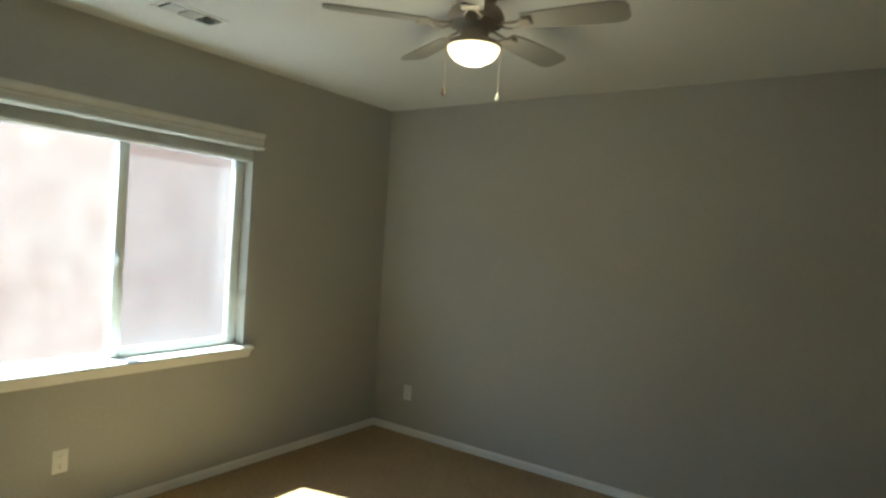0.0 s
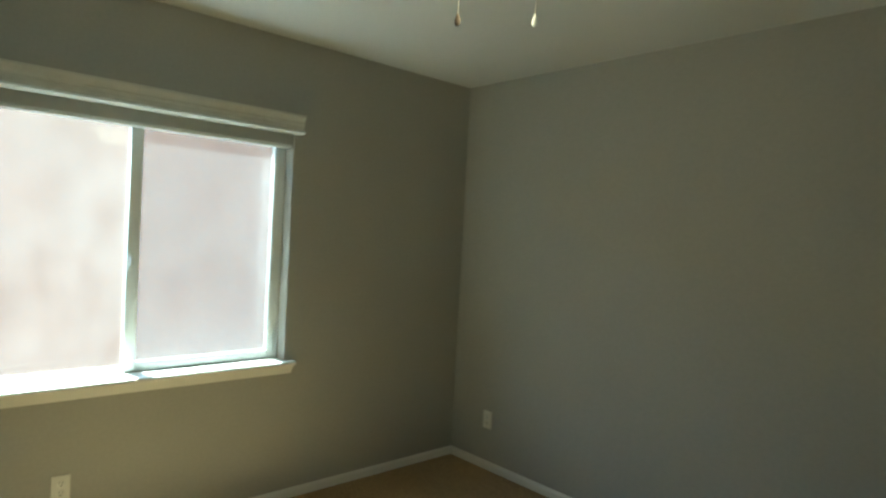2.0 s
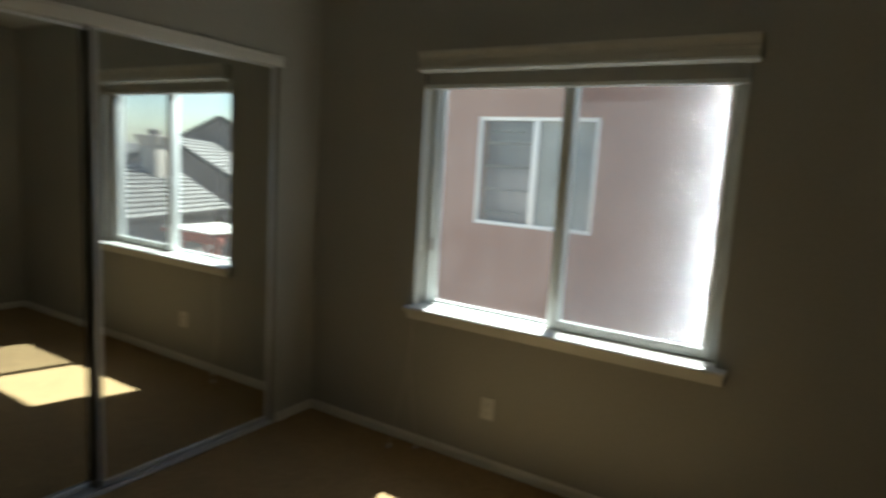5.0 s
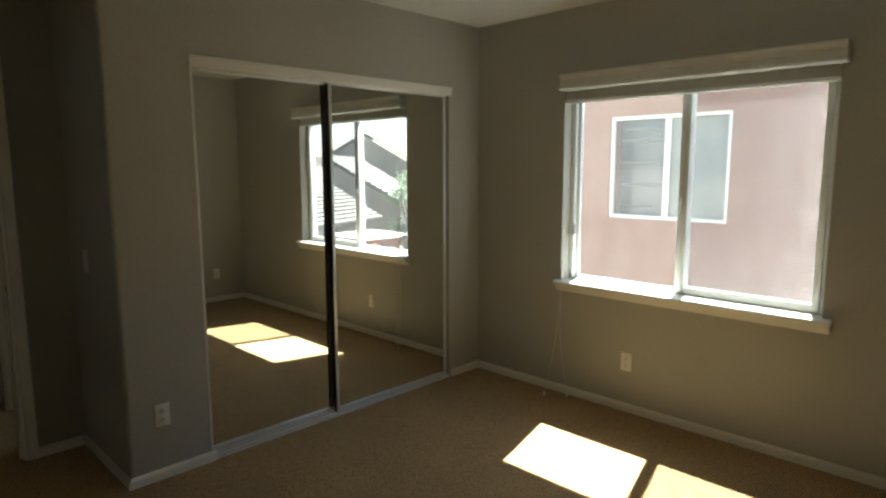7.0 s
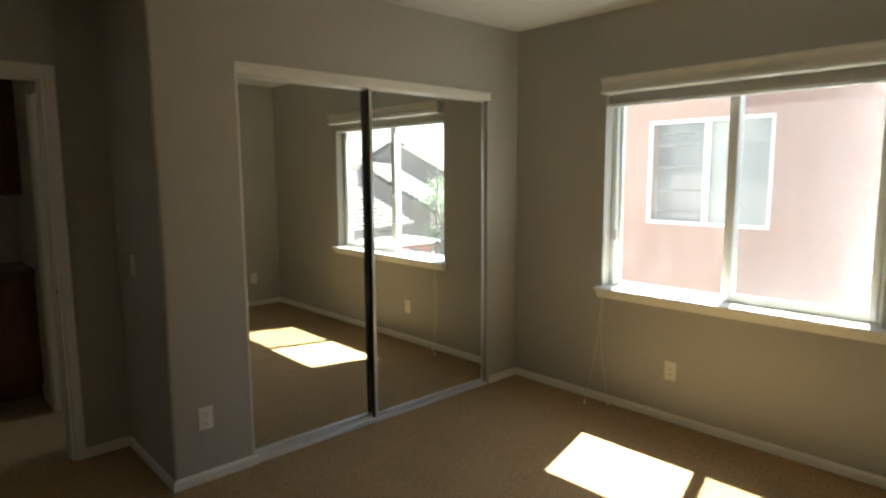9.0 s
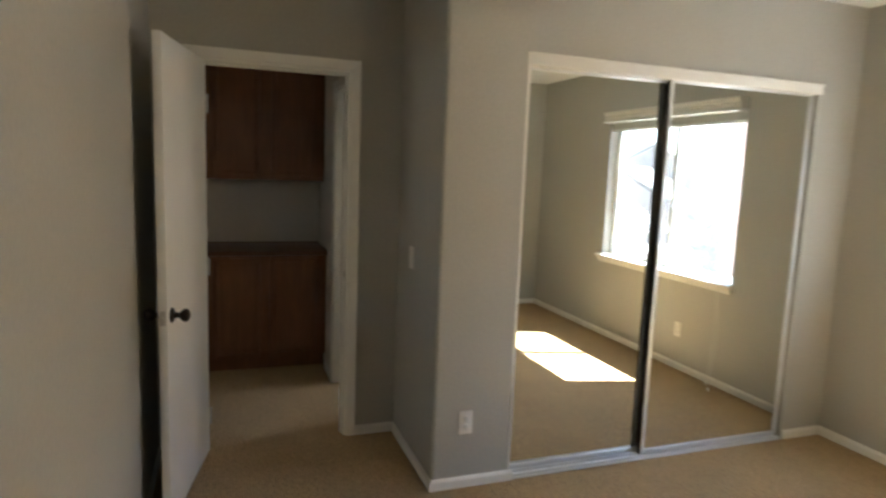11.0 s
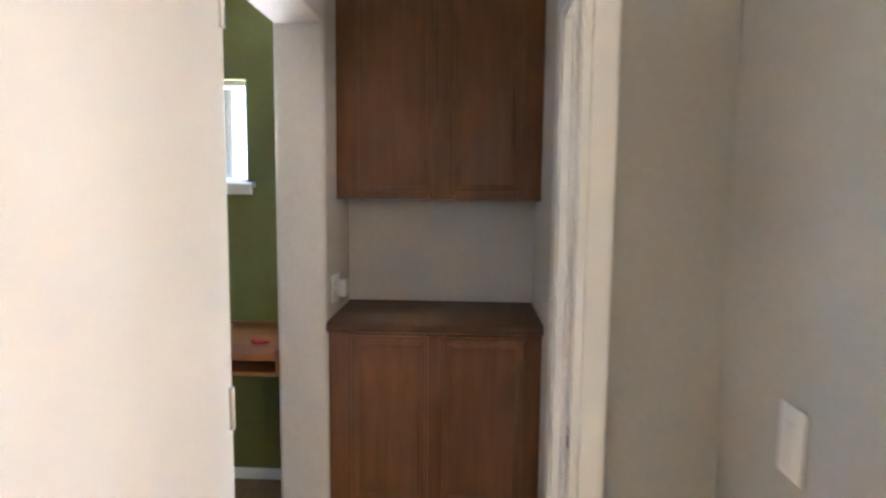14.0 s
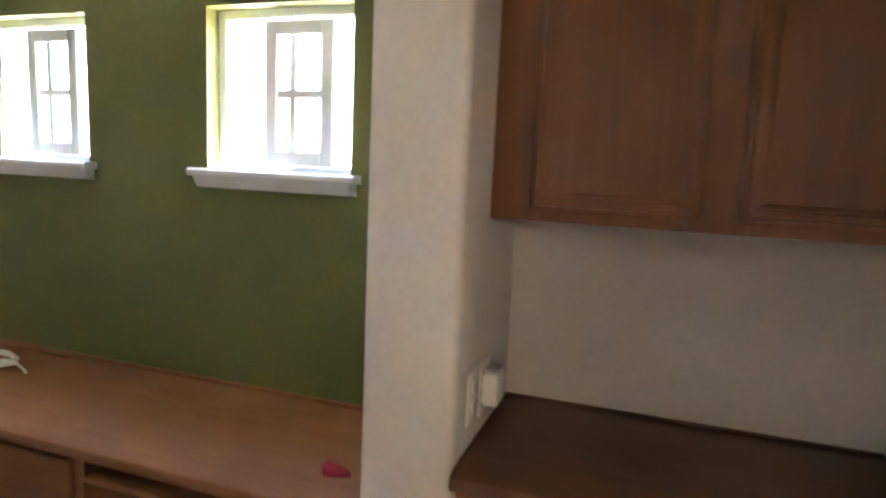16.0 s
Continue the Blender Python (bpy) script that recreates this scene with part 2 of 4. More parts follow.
def lathe(bm, prof, center, seg=32, axis="z"):
    rings = []
    for r, h in prof:
        ring = []
        for i in range(seg):
            a = 2 * math.pi * i / seg
            p = (r * math.cos(a), r * math.sin(a), h)
            if axis == "y":
                p = (p[0], p[2], p[1])
            if axis == "x":
                p = (p[2], p[0], p[1])
            ring.append(bm.verts.new(Vector(center) + Vector(p)))
        rings.append(ring)
    for a, b in zip(rings, rings[1:]):
        for i in range(seg):
            bm.faces.new((a[i], a[(i + 1) % seg], b[(i + 1) % seg], b[i]))
    bm.faces.new(rings[0][::-1])
    bm.faces.new(rings[-1])


def mesh_of(bm, name, mat, smooth=False):
    bmesh.ops.recalc_face_normals(bm, faces=bm.faces)
    me = bpy.data.meshes.new(name)
    bm.to_mesh(me)
    bm.free()
    me.materials.append(mat)
    if smooth:
        me.shade_smooth()
        me.set_sharp_from_angle(angle=radians(40))
    return me


def part(name, bm, mat, parent=None, label="", smooth=True):
    o = new(name, mesh_of(bm, name, mat, smooth))
    if parent is not None:
        o.parent = parent
    if label:
        o["label"] = label
    return o


def boxes(name, mat, parent, *bb, bevel=0.003, label=""):
    bm = bmesh.new()
    for b in bb:
        box(bm, *b, bevel=bevel)
    return part(name, bm, mat, parent, label)


def empty(name, at, label, category, group="", kind=""):
    o = new(name)
    o.location = at
    o.empty_display_size = 0.05
    tagged(o, label, category, group, kind)
    bpy.context.view_layer.update()
    return o


def rehang(thing):
    """Keep the parts where they were modelled, in world numbers."""
    inv = Matrix.Translation(-thing.location)
    for c in thing.children:
        c.matrix_parent_inverse = inv


def structure(name, bm, mat, label, category, smooth=False):
    return tagged(part(name, bm, mat, smooth=smooth), label, category, kind="structure")


def round_rect(x0, x1, y0, y1, corners, r=0.02, seg=5):
    """Outline with chosen corners rounded; corners is a set out of 'aa','ba','bb','ab' (x side, y side)."""
    out = []
    for key, cx, cy, a0 in (("aa", x0, y0, 180), ("ba", x1, y0, 270), ("bb", x1, y1, 0), ("ab", x0, y1, 90)):
        if key in corners:
            ox = cx + (r if key[0] == "a" else -r)
            oy = cy + (r if key[1] == "a" else -r)
            for i in range(seg + 1):
                a = radians(a0 + 90 * i / seg)
                out.append((ox + r * math.cos(a), oy + r * math.sin(a)))
        else:
            out.append((cx, cy))
    return out


# ---- the shell ----
W, S, H = 3.605, -3.80, 2.54          # room width, south wall, ceiling
WX0, WX1, WZ0, WZ1 = 0.745, 2.29, 0.765, 2.04
DX, DT = -0.715, -0.79                # room and hall faces of the door wall
DY0, DY1, DH = -3.603, -2.820, 2.045    # bedroom doorway
PY = -2.54                            # closet pier corner
NX0, NX1, NY0, NY1 = -2.374, -1.91, -3.63, -2.75   # linen niche
BX0, BX1 = -1.60, -0.93               # laundry doorway
GW = ((-4.609, -4.113), (-5.585, -5.092))
GZ0, GZ1 = 1.467, 1.96
PS = -3.836                           # loft side of the wall stub

bm = bmesh.new()
box(bm, NX0 - 0.12, W + 0.12, -6.32, 0.16, -0.12, 0.0)
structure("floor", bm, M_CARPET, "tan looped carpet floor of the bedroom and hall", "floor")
bm = bmesh.new()
box(bm, NX0 - 0.12, W + 0.12, -6.32, 0.16, H, H + 0.12)
structure("ceiling", bm, M_CEIL, "flat off-white painted ceiling", "ceiling")

bm = bmesh.new()
box(bm, DX, WX0, 0, 0.16, 0, H)
box(bm, WX1, W, 0, 0.16, 0, H)
box(bm, WX0, WX1, 0, 0.16, 0, WZ0)
box(bm, WX0, WX1, 0, 0.16, WZ1, H)
structure("wall_north", bm, M_WALL, "greige painted bedroom wall with the window", "wall")
bm = bmesh.new()
box(bm, W, W + 0.12, S - 0.12, 0.16, 0, H)
structure("wall_east", bm, M_WALL, "plain greige painted bedroom wall", "wall")
bm = bmesh.new()
box(bm, DX, W, S - 0.12, S, 0, H)
structure("wall_south", bm, M_WALL, "plain greige painted wall behind the open door", "wall")
bm = bmesh.new()
CY0, CY1, CH = -2.14, -0.305, 2.055    # closet opening
box(bm, -0.1, 0, CY1, 0, 0, H)
box(bm, -0.1, 0, CY0, CY1, CH, H)
prism(bm, round_rect(-0.1, 0, PY, CY0, {"ba"}), 0, H)
box(bm, DX, -0.1, PY, PY + 0.1, 0, H)
structure("wall_closet", bm, M_WALL, "greige painted closet wall with a rounded corner", "wall", smooth=True)
bm = bmesh.new()
box(bm, DT, DX, S - 0.12, DY0, 0, H)
box(bm, DT, DX, DY1, 0.16, 0, H)
box(bm, DT, DX, DY0, DY1, DH, H)
box(bm, DT, DX, -6.2, S - 0.12, 0, H)
structure("wall_door", bm, M_WALL, "greige painted wall with the bedroom doorway", "wall")
bm = bmesh.new()
box(bm, NX0, BX0, NY1, NY1 + 0.12, 0, H)
box(bm, BX1, DT, NY1, NY1 + 0.12, 0, H)
box(bm, BX0, BX1, NY1, NY1 + 0.12, DH, H)
structure("wall_hall", bm, M_HALLWALL, "pale painted hall wall with the laundry doorway", "wall")
bm = bmesh.new()
prism(bm, round_rect(NX0, NX1, PS, NY0, {"ba", "bb"}), 0, H)
structure("wall_pier", bm, M_HALLWALL, "pale wall stub with rounded corners beside the niche", "wall", smooth=True)
bm = bmesh.new()
box(bm, NX1 - 0.03, DT, PS + 0.002, NY0 - 0.002, 2.095, H, 0.012)
structure("wall_header", bm, M_HALLWALL, "pale painted header over the loft opening", "wall", smooth=True)
bm = bmesh.new()
box(bm, NX0 - 0.12, NX0, PS, 0.16, 0, H)
structure("wall_west", bm, M_HALLWALL, "pale painted outer wall behind the niche", "wall")
bm = bmesh.new()
edges = [-6.2, GW[1][0], GW[1][1], GW[0][0], GW[0][1], -3.69]
for i in range(0, 6, 2):
    box(bm, NX0 - 0.12, NX0, edges[i], edges[i + 1], 0, H)
for a, b in GW:
    box(bm, NX0 - 0.12, NX0, a, b, 0, GZ0)
    box(bm, NX0 - 0.12, NX0, a, b, GZ1, H)
structure("wall_green", bm, M_GREEN, "olive green painted wall above the built-in desk", "wall")
bm = bmesh.new()
box(bm, NX0 - 0.12, DX, -6.32, -6.2, 0, H)
structure("wall_loft", bm, M_HALLWALL, "plain pale painted end wall of the loft", "wall")
# out of view; the opening is added to let sun and sky into the laundry
bm = bmesh.new()
box(bm, NX0, -2.12, 0, 0.16, 0, H)
box(bm, -1.08, DT, 0, 0.16, 0, H)
box(bm, -2.12, -1.08, 0, 0.16, 0, 1.25)
box(bm, -2.12, -1.08, 0, 0.16, 2.07, H)
structure("wall_laundry", bm, M_HALLWALL, "unseen laundry end wall with an added opening for light", "wall")


# ---- baseboards and casings ----
def baseboard(p, q, inward, mat=M_TRIM, h=0.054, t=0.012):
    p, q, n = Vector((*p, 0)), Vector((*q, 0)), Vector((*inward, 0))
    prof = [(0, 0), (t, 0), (t, h * 0.72), (t * 0.75, h * 0.82), (t * 0.45, h * 0.93), (t * 0.2, h), (0, h)]
    bm = bmesh.new()
    lo = [bm.verts.new(p + n * a + Vector((0, 0, b))) for a, b in prof]
    hi = [bm.verts.new(q + n * a + Vector((0, 0, b))) for a, b in prof]
    k = len(prof)
    bm.faces.new(lo[::-1])
    bm.faces.new(hi)
    for i in range(k):
        bm.faces.new((lo[i], lo[(i + 1) % k], hi[(i + 1) % k], hi[i]))
    return structure("baseboard", bm, mat, "white painted baseboard along the wall foot", "baseboard")


baseboard((0.0, 0), (W, 0), (0, -1))
baseboard((W, 0), (W, S), (-1, 0))
baseboard((W, S), (DX, S), (0, 1))
baseboard((0, CY1), (0, -0.013), (1, 0))
baseboard((0, PY), (0, CY0 + 0.03), (1, 0))
baseboard((DX, PY), (0.013, PY), (0, -1))
baseboard((DX, DY1 + 0.050), (DX, PY - 0.013), (1, 0))
baseboard((DX, S + 0.013), (DX, DY0 - 0.050), (1, 0))
baseboard((NX1, PS), (NX1, NY0), (1, 0))
baseboard((NX1, PS), (NX0, PS), (0, -1))
baseboard((NX0, -6.2), (NX0, PS - 0.02), (1, 0))
baseboard((BX0 - 0.06, NY1), (NX1, NY1), (0, -1))


def casing_profile(w=0.050, t=0.016):
    return [(0, 0), (w, 0), (w, t * 0.9), (w * 0.95, t), (w * 0.8, t), (w * 0.10, t * 0.66), (w * 0.03, t * 0.6), (0, t * 0.45)]


def casing(name, plane_axis, plane, sign, a0, a1, top, label, mat=M_TRIM):
    """Three mitred boards round an opening, on the wall face at plane; sign tells which way is out."""
    prof = casing_profile()
    bm = bmesh.new()
    def at(a, z, d):
        return (plane + sign * d, a, z) if plane_axis == "x" else (a, plane + sign * d, z)
    def run(stations):
        rings = [[bm.verts.new(at(*f(u, v))) for u, v in prof] for f in stations]
        k = len(prof)
        for r0, r1 in zip(rings, rings[1:]):
            for i in range(k):
                bm.faces.new((r0[i], r0[(i + 1) % k], r1[(i + 1) % k], r1[i]))
        bm.faces.new(rings[0])
        bm.faces.new(rings[-1][::-1])
    run([lambda u, v: (a0 - u, 0.0, v), lambda u, v: (a0 - u, top + u, v), lambda u, v: (a1 + u, top + u, v), lambda u, v: (a1 + u, 0.0, v)])
    return structure(name, bm, mat, label, "door casing")


def jamb(name, wall_axis, w0, w1, a0, a1, top, label, stop_at):
    """Lining of an opening with a door stop."""
    t = 0.018
    bm = bmesh.new()
    def bx(p0, p1, q0, q1, z0, z1):
        if wall_axis == "x":
            box(bm, p0, p1, q0, q1, z0, z1, 0.002)
        else:
            box(bm, q0, q1, p0, p1, z0, z1, 0.002)
    bx(w0, w1, a0, a0 + t, 0, top)
    bx(w0, w1, a1 - t, a1, 0, top)
    bx(w0, w1, a0 + t, a1 - t, top - t, top)
    s0, s1 = stop_at
    bx(s0, s1, a0 + t, a0 + t + 0.011, 0, top - t)
    bx(s0, s1, a1 - t - 0.011, a1 - t, 0, top - t)
    bx(s0, s1, a0 + t + 0.011, a1 - t - 0.011, top - t - 0.011, top - t)
    return structure(name, bm, M_TRIM, label, "door jamb")


casing("trim", "x", DX, 1, DY0, DY1, DH, "white moulded casing round the bedroom doorway")
casing("trim", "x", DT, -1, DY0, DY1, DH, "white moulded casing on the hall side")
jamb("trim", "x", DT, DX, DY0 - 0.001, DY1 + 0.001, DH + 0.001, "white bedroom door jamb with stop", (DT + 0.006, DX - 0.038))
casing("trim", "y", NY1, -1, BX0, BX1, DH, "white moulded casing round the laundry doorway")
jamb("trim", "y", NY1, NY1 + 0.12, BX0 - 0.001, BX1 + 0.001, DH + 0.001, "white laundry door jamb with stop", (NY1 + 0.045, NY1 + 0.08))


# ---- bedroom window ----
def slider_window():
    w = empty("window_1", (1.47, 0.1, WZ0), "white vinyl two-pane sliding window with a wooden sill", "window", kind="structure")
    y0, y1 = 0.085, 0.15
    f = 0.035
    boxes("window_frame", M_VINYL, w, (WX0, WX0 + f, y0, y1, WZ0, WZ1), (WX1 - f, WX1, y0, y1, WZ0, WZ1),
          (WX0 + f, WX1 - f, y0, y1, WZ0, WZ0 + 0.03), (WX0 + f, WX1 - f, y0, y1, WZ1 - f, WZ1))
    mx = 1.53
    # fixed left light, sliding right sash in front
    boxes("sash", M_VINYL, w, (WX0 + f, WX0 + f + 0.022, y0 + 0.03, y1 - 0.005, WZ0 + 0.03, WZ1 - f),
          (mx - 0.02, mx + 0.012, y0 + 0.03, y1 - 0.005, WZ0 + 0.03, WZ1 - f),
          (WX0 + f + 0.022, mx - 0.02, y0 + 0.03, y1 - 0.005, WZ0 + 0.03, WZ0 + 0.045))
    boxes("sash", M_VINYL, w, (mx - 0.036, mx + 0.018, y0 - 0.012, y0 + 0.026, WZ0 + 0.032, WZ1 - f),
          (WX1 - f - 0.034, WX1 - f, y0 - 0.012, y0 + 0.026, WZ0 + 0.032, WZ1 - f),
          (mx + 0.018, WX1 - f - 0.034, y0 - 0.012, y0 + 0.026, WZ0 + 0.032, WZ0 + 0.07))
    boxes("track", M_VINYL, w, (WX0 + f, WX1 - f, y0 - 0.02, y0 - 0.014, WZ0 + 0.002, WZ0 + 0.022))
    bm = bmesh.new()
    box(bm, WX0 + f + 0.02, mx - 0.02, 0.125, 0.129, WZ0 + 0.04, WZ1 - f)
    g = part("pane", bm, M_GLASS, w, smooth=False)
    g.visible_shadow = False
    bm = bmesh.new()
    box(bm, mx + 0.015, WX1 - f - 0.03, 0.092, 0.096, WZ0 + 0.068, WZ1 - f)
    g = part("pane", bm, M_GLASS, w, smooth=False)
    g.visible_shadow = False
    # latch on the meeting stile; the left jamb piece is an added cord-joiner stand-in
    bm = bmesh.new()
    box(bm, mx - 0.030, mx - 0.012, y0 - 0.024, y0 - 0.012, 1.28, 1.36, 0.004)
    box(bm, mx - 0.026, mx - 0.016, y0 - 0.036, y0 - 0.024, 1.30, 1.34, 0.003)
    part("latch", bm, M_VINYL, w)
    bm = bmesh.new()
    box(bm, WX0 + f, WX0 + f + 0.012, y0 - 0.010, y0 + 0.012, 1.09, 1.16, 0.003)
    cyl(bm, (WX0 + f + 0.006, y0 - 0.018, 1.13), (WX0 + f + 0.02, y0 - 0.018, 1.10), 0.004)
    part("latch", bm, M_STEEL, w, "small metal stand-in for the cord joiner")
    # sill board with rounded nose, and apron below
    nose = [(0.085, WZ0 - 0.001), (0.085, WZ0 + 0.022), (-0.045, WZ0 + 0.022), (-0.056, WZ0 + 0.018), (-0.060, WZ0 + 0.010),
            (-0.057, WZ0 + 0.001), (-0.048, WZ0 - 0.004), (0.0, WZ0 - 0.004), (0.0, WZ0 - 0.001)]
    bm = bmesh.new()
    extrude_profile(bm, nose, "x", WX0 + 0.001, WX1 - 0.001)
    nose2 = [(-0.0005, WZ0 - 0.004), (-0.0005, WZ0 + 0.0215), (-0.045, WZ0 + 0.0215), (-0.056, WZ0 + 0.018), (-0.060, WZ0 + 0.010), (-0.057, WZ0 + 0.001), (-0.048, WZ0 - 0.004)]
    extrude_profile(bm, nose2, "x", WX0 - 0.028, WX0 + 0.001)
    extrude_profile(bm, nose2, "x", WX1 - 0.001, WX1 + 0.045)
    part("window_sill", bm, M_TRIM, w)
    ap = [(0, WZ0 - 0.004), (-0.044, WZ0 - 0.004), (-0.040, WZ0 - 0.016), (-0.030, WZ0 - 0.026), (-0.026, WZ0 - 0.040), (-0.016, WZ0 - 0.052), (0, WZ0 - 0.054)]
    bm = bmesh.new()
    extrude_profile(bm, ap, "x", WX0 - 0.022, WX1 + 0.038)
    part("apron", bm, M_TRIM, w)
    rehang(w)
    return w


def insect_screen():
    """Fine wire mesh outside the right-hand light."""
    s = empty("window_screen", (1.84, 0.155, WZ0 + 0.03), "grey wire insect screen over one window pane", "window screen")
    x0, x1, z0, z1 = 1.525, WX1 - 0.02, WZ0 + 0.03, WZ1 - 0.02
    bm = bmesh.new()
    for a in ((x0, x0 + 0.016, z0, z1), (x1 - 0.016, x1, z0, z1), (x0 + 0.016, x1 - 0.016, z0, z0 + 0.016), (x0 + 0.016, x1 - 0.016, z1 - 0.016, z1)):
        box(bm, a[0], a[1], 0.152, 0.162, a[2], a[3])
    part("frame", bm, M_VINYL, s, smooth=False)
    verts, faces = [], []
    r, seg, y = 0.00022, 6, 0.157
    def wire(p, q, u, v):
        b = len(verts)
        for e in (p, q):
            for i in range(seg):
                a = 2 * math.pi * i / seg + math.pi / 6
                verts.append(tuple(Vector(e) + r * (math.cos(a) * u + math.sin(a) * v)))
        for i in range(seg):
            faces.append((b + i, b + (i + 1) % seg, b + seg + (i + 1) % seg, b + seg + i))
    rng = random.Random(5)
    # the cloth sits a little askew in its frame and ripples from band to band
    z, lo, hi, skew = z0 - 0.02, z0 + 0.014, z1 - 0.014, 0.020
    n = 14
    xs = [x0 + 0.016 + (x1 - x0 - 0.032) * k / n for k in range(n + 1)]
    row = 0
    while z < z1:
        if row % 3 == 0:
            ripple = [(rng.gauss(0, 0.0008), rng.gauss(0, 0.0006)) for k in range(n)]
        row += 1
        for a, b, (e, d) in zip(xs, xs[1:], ripple):
            za, zb = z + skew * (a - x0), z + skew * (b - x0)
            if lo < min(za, zb) and max(za, zb) < hi:
                wire((a, y + e, za + d), (b, y - e, zb - d), Vector((0, 1, 0)), Vector((0, 0, 1)))
        z += 0.0017
    me = bpy.data.meshes.new("mesh")
    me.from_pydata(verts, [], faces)
    me.materials.append(M_WIRE)
    me.shade_smooth()
    o = new("mesh", me)
    o.parent = s
    rehang(s)
    return s


M_WIRE = material("screen_wire", (0.34, 0.34, 0.36), 0.19, metal=0.9, vary=0.2, scale=25, fine=0.3, fine_scale=400)
slider_window()
insect_screen()


def blind():
    b = empty("window_blind", (1.47, 0.0, WZ1), "raised off-white slatted blind under a moulded valance", "blind")
    x0, x1, z0, z1 = 0.748, 2.318, 2.026, 2.126
    prof = [(0, z0), (-0.062, z0), (-0.070, z0 + 0.004), (-0.072, z0 + 0.014), (-0.066, z0 + 0.020), (-0.060, z0 + 0.022), (-0.060, z0 + 0.044),
            (-0.064, z0 + 0.046), (-0.066, z0 + 0.054), (-0.064, z0 + 0.060), (-0.062, z0 + 0.062), (-0.066, z0 + 0.074), (-0.076, z1 - 0.016),
            (-0.076, z1 - 0.013), (-0.080, z1 - 0.011), (-0.080, z1), (0, z1)]
    bm = bmesh.new()
    extrude_profile(bm, prof, "x", x0, x1)
    part("valance", bm, M_BLIND, b, smooth=False)
    bm = bmesh.new()
    box(bm, x0 - 0.004, x1 + 0.004, -0.075, -0.001, z0 + 0.004, z0 + 0.016, 0.003)
    part("bead", bm, M_VINYL, b)
    rng = random.Random(3)
    zz = 1.972
    for i in range(10):
        bm = bmesh.new()
        d = rng.uniform(-0.002, 0.002)
        box(bm, WX0 + 0.008, WX1 - 0.006, 0.004 + d, 0.052 + d, zz, zz + 0.0030)
        part("slat", bm, M_BLIND, b)
        zz += 0.0058
    boxes("bottom_rail", M_VINYL, b, (WX0 + 0.007, WX1 - 0.005, 0.003, 0.054, 1.950, 1.970), bevel=0.004)
    for i in range(4):
        x = WX0 + 0.16 + i * 0.40
        boxes("ladder_cord", M_BLIND, b, (x, x + 0.003, 0.0005, 0.0025, 1.952, 2.03), bevel=0.0)
    for sx, ex, ey, sway in ((0.825, 0.725, -0.139, -0.02), (0.837, 0.845, -0.05, 0.0)):
        cu = bpy.data.curves.new("pull_cord", "CURVE")
        cu.dimensions = "3D"
        cu.bevel_depth = 0.0011
        sp = cu.splines.new("BEZIER")
        pts = [(sx - 0.035, 0.0, 1.96), (sx - 0.038, -0.03, 1.3), (sx - 0.036, -0.066, 0.80), (sx - 0.042 + sway, -0.07, 0.42), (ex, ey, 0.02)]
        sp.bezier_points.add(len(pts) - 1)
        for q, p in zip(sp.bezier_points, pts):
            q.co = p
            q.handle_left_type = q.handle_right_type = "AUTO"
        cu.materials.append(M_PLASTIC)
        o = new("pull_cord", cu)
        o.parent = b
        bm = bmesh.new()
        lathe(bm, [(0.002, 0.03), (0.006, 0.022), (0.008, 0.008), (0.006, 0.0)], (ex, ey, 0.001), seg=12)
        part("tassel", bm, M_PLASTIC, b)
    for z in (1.10, 0.825):
        bm = bmesh.new()
        lathe(bm, [(0.002, 0.035), (0.005, 0.03), (0.007, 0.012), (0.005, 0.0)], (0.791, -0.045 if z > 1 else -0.063, z), seg=12)
        part("cord_joiner", bm, M_PLASTIC, b)
    rehang(b)
    return b


blind()


# ---- outlets, switch, small fixtures ----
def cover_plate(name, loc, rz, label, category, kind="outlet"):
    t = empty(name, (0, 0, 0), label, category)
    bm = bmesh.new()
    box(bm, -0.036, 0.036, -0.006, 0, -0.058, 0.058, 0.0025)
    part("plate", bm, M_PLASTIC, t)
    if kind == "outlet":
        for z in (0.022, -0.022):
            bm = bmesh.new()
            lathe(bm, [(0.0165, -0.006), (0.0165, -0.0085), (0.0155, -0.0092)], (0, 0, z), 20, "y")
            part("socket", bm, M_PLASTIC, t)
            for x in (-0.006, 0.006):
                boxes("slot", M_BLACK, t, (x - 0.0012, x + 0.0012, -0.0098, -0.0088, z - 0.001, z + 0.008), bevel=0)
            boxes("slot", M_BLACK, t, (-0.0025, 0.0025, -0.0098, -0.0088, z - 0.011, z - 0.006), bevel=0)
    elif kind == "switch":
        boxes("rocker", M_PLASTIC, t, (-0.0165, 0.0165, -0.009, -0.006, -0.033, 0.033), bevel=0.001)
    else:
        boxes("screw", M_STEEL, t, (-0.003, 0.003, -0.0075, -0.006, -0.003, 0.003), bevel=0.001)
    t.matrix_basis = pose(*loc, 0, 0, rz)
    return t


cover_plate("outlet", (1.244, 0, 0.322), 0, "cream duplex outlet on the window wall", "outlet")
cover_plate("outlet", (W, -0.335, 0.324), -90, "white duplex outlet near the room corner", "outlet")
cover_plate("outlet", (0, -2.375, 0.33), 90, "white duplex outlet on the closet pier", "outlet")
cover_plate("light_switch", (-0.43, PY, 1.075), 0, "white rocker switch plate in the door alcove", "light switch", "switch")
cover_plate("outlet", (-2.03, NY0, 1.03), 180, "white outlet on the niche side wall", "outlet")


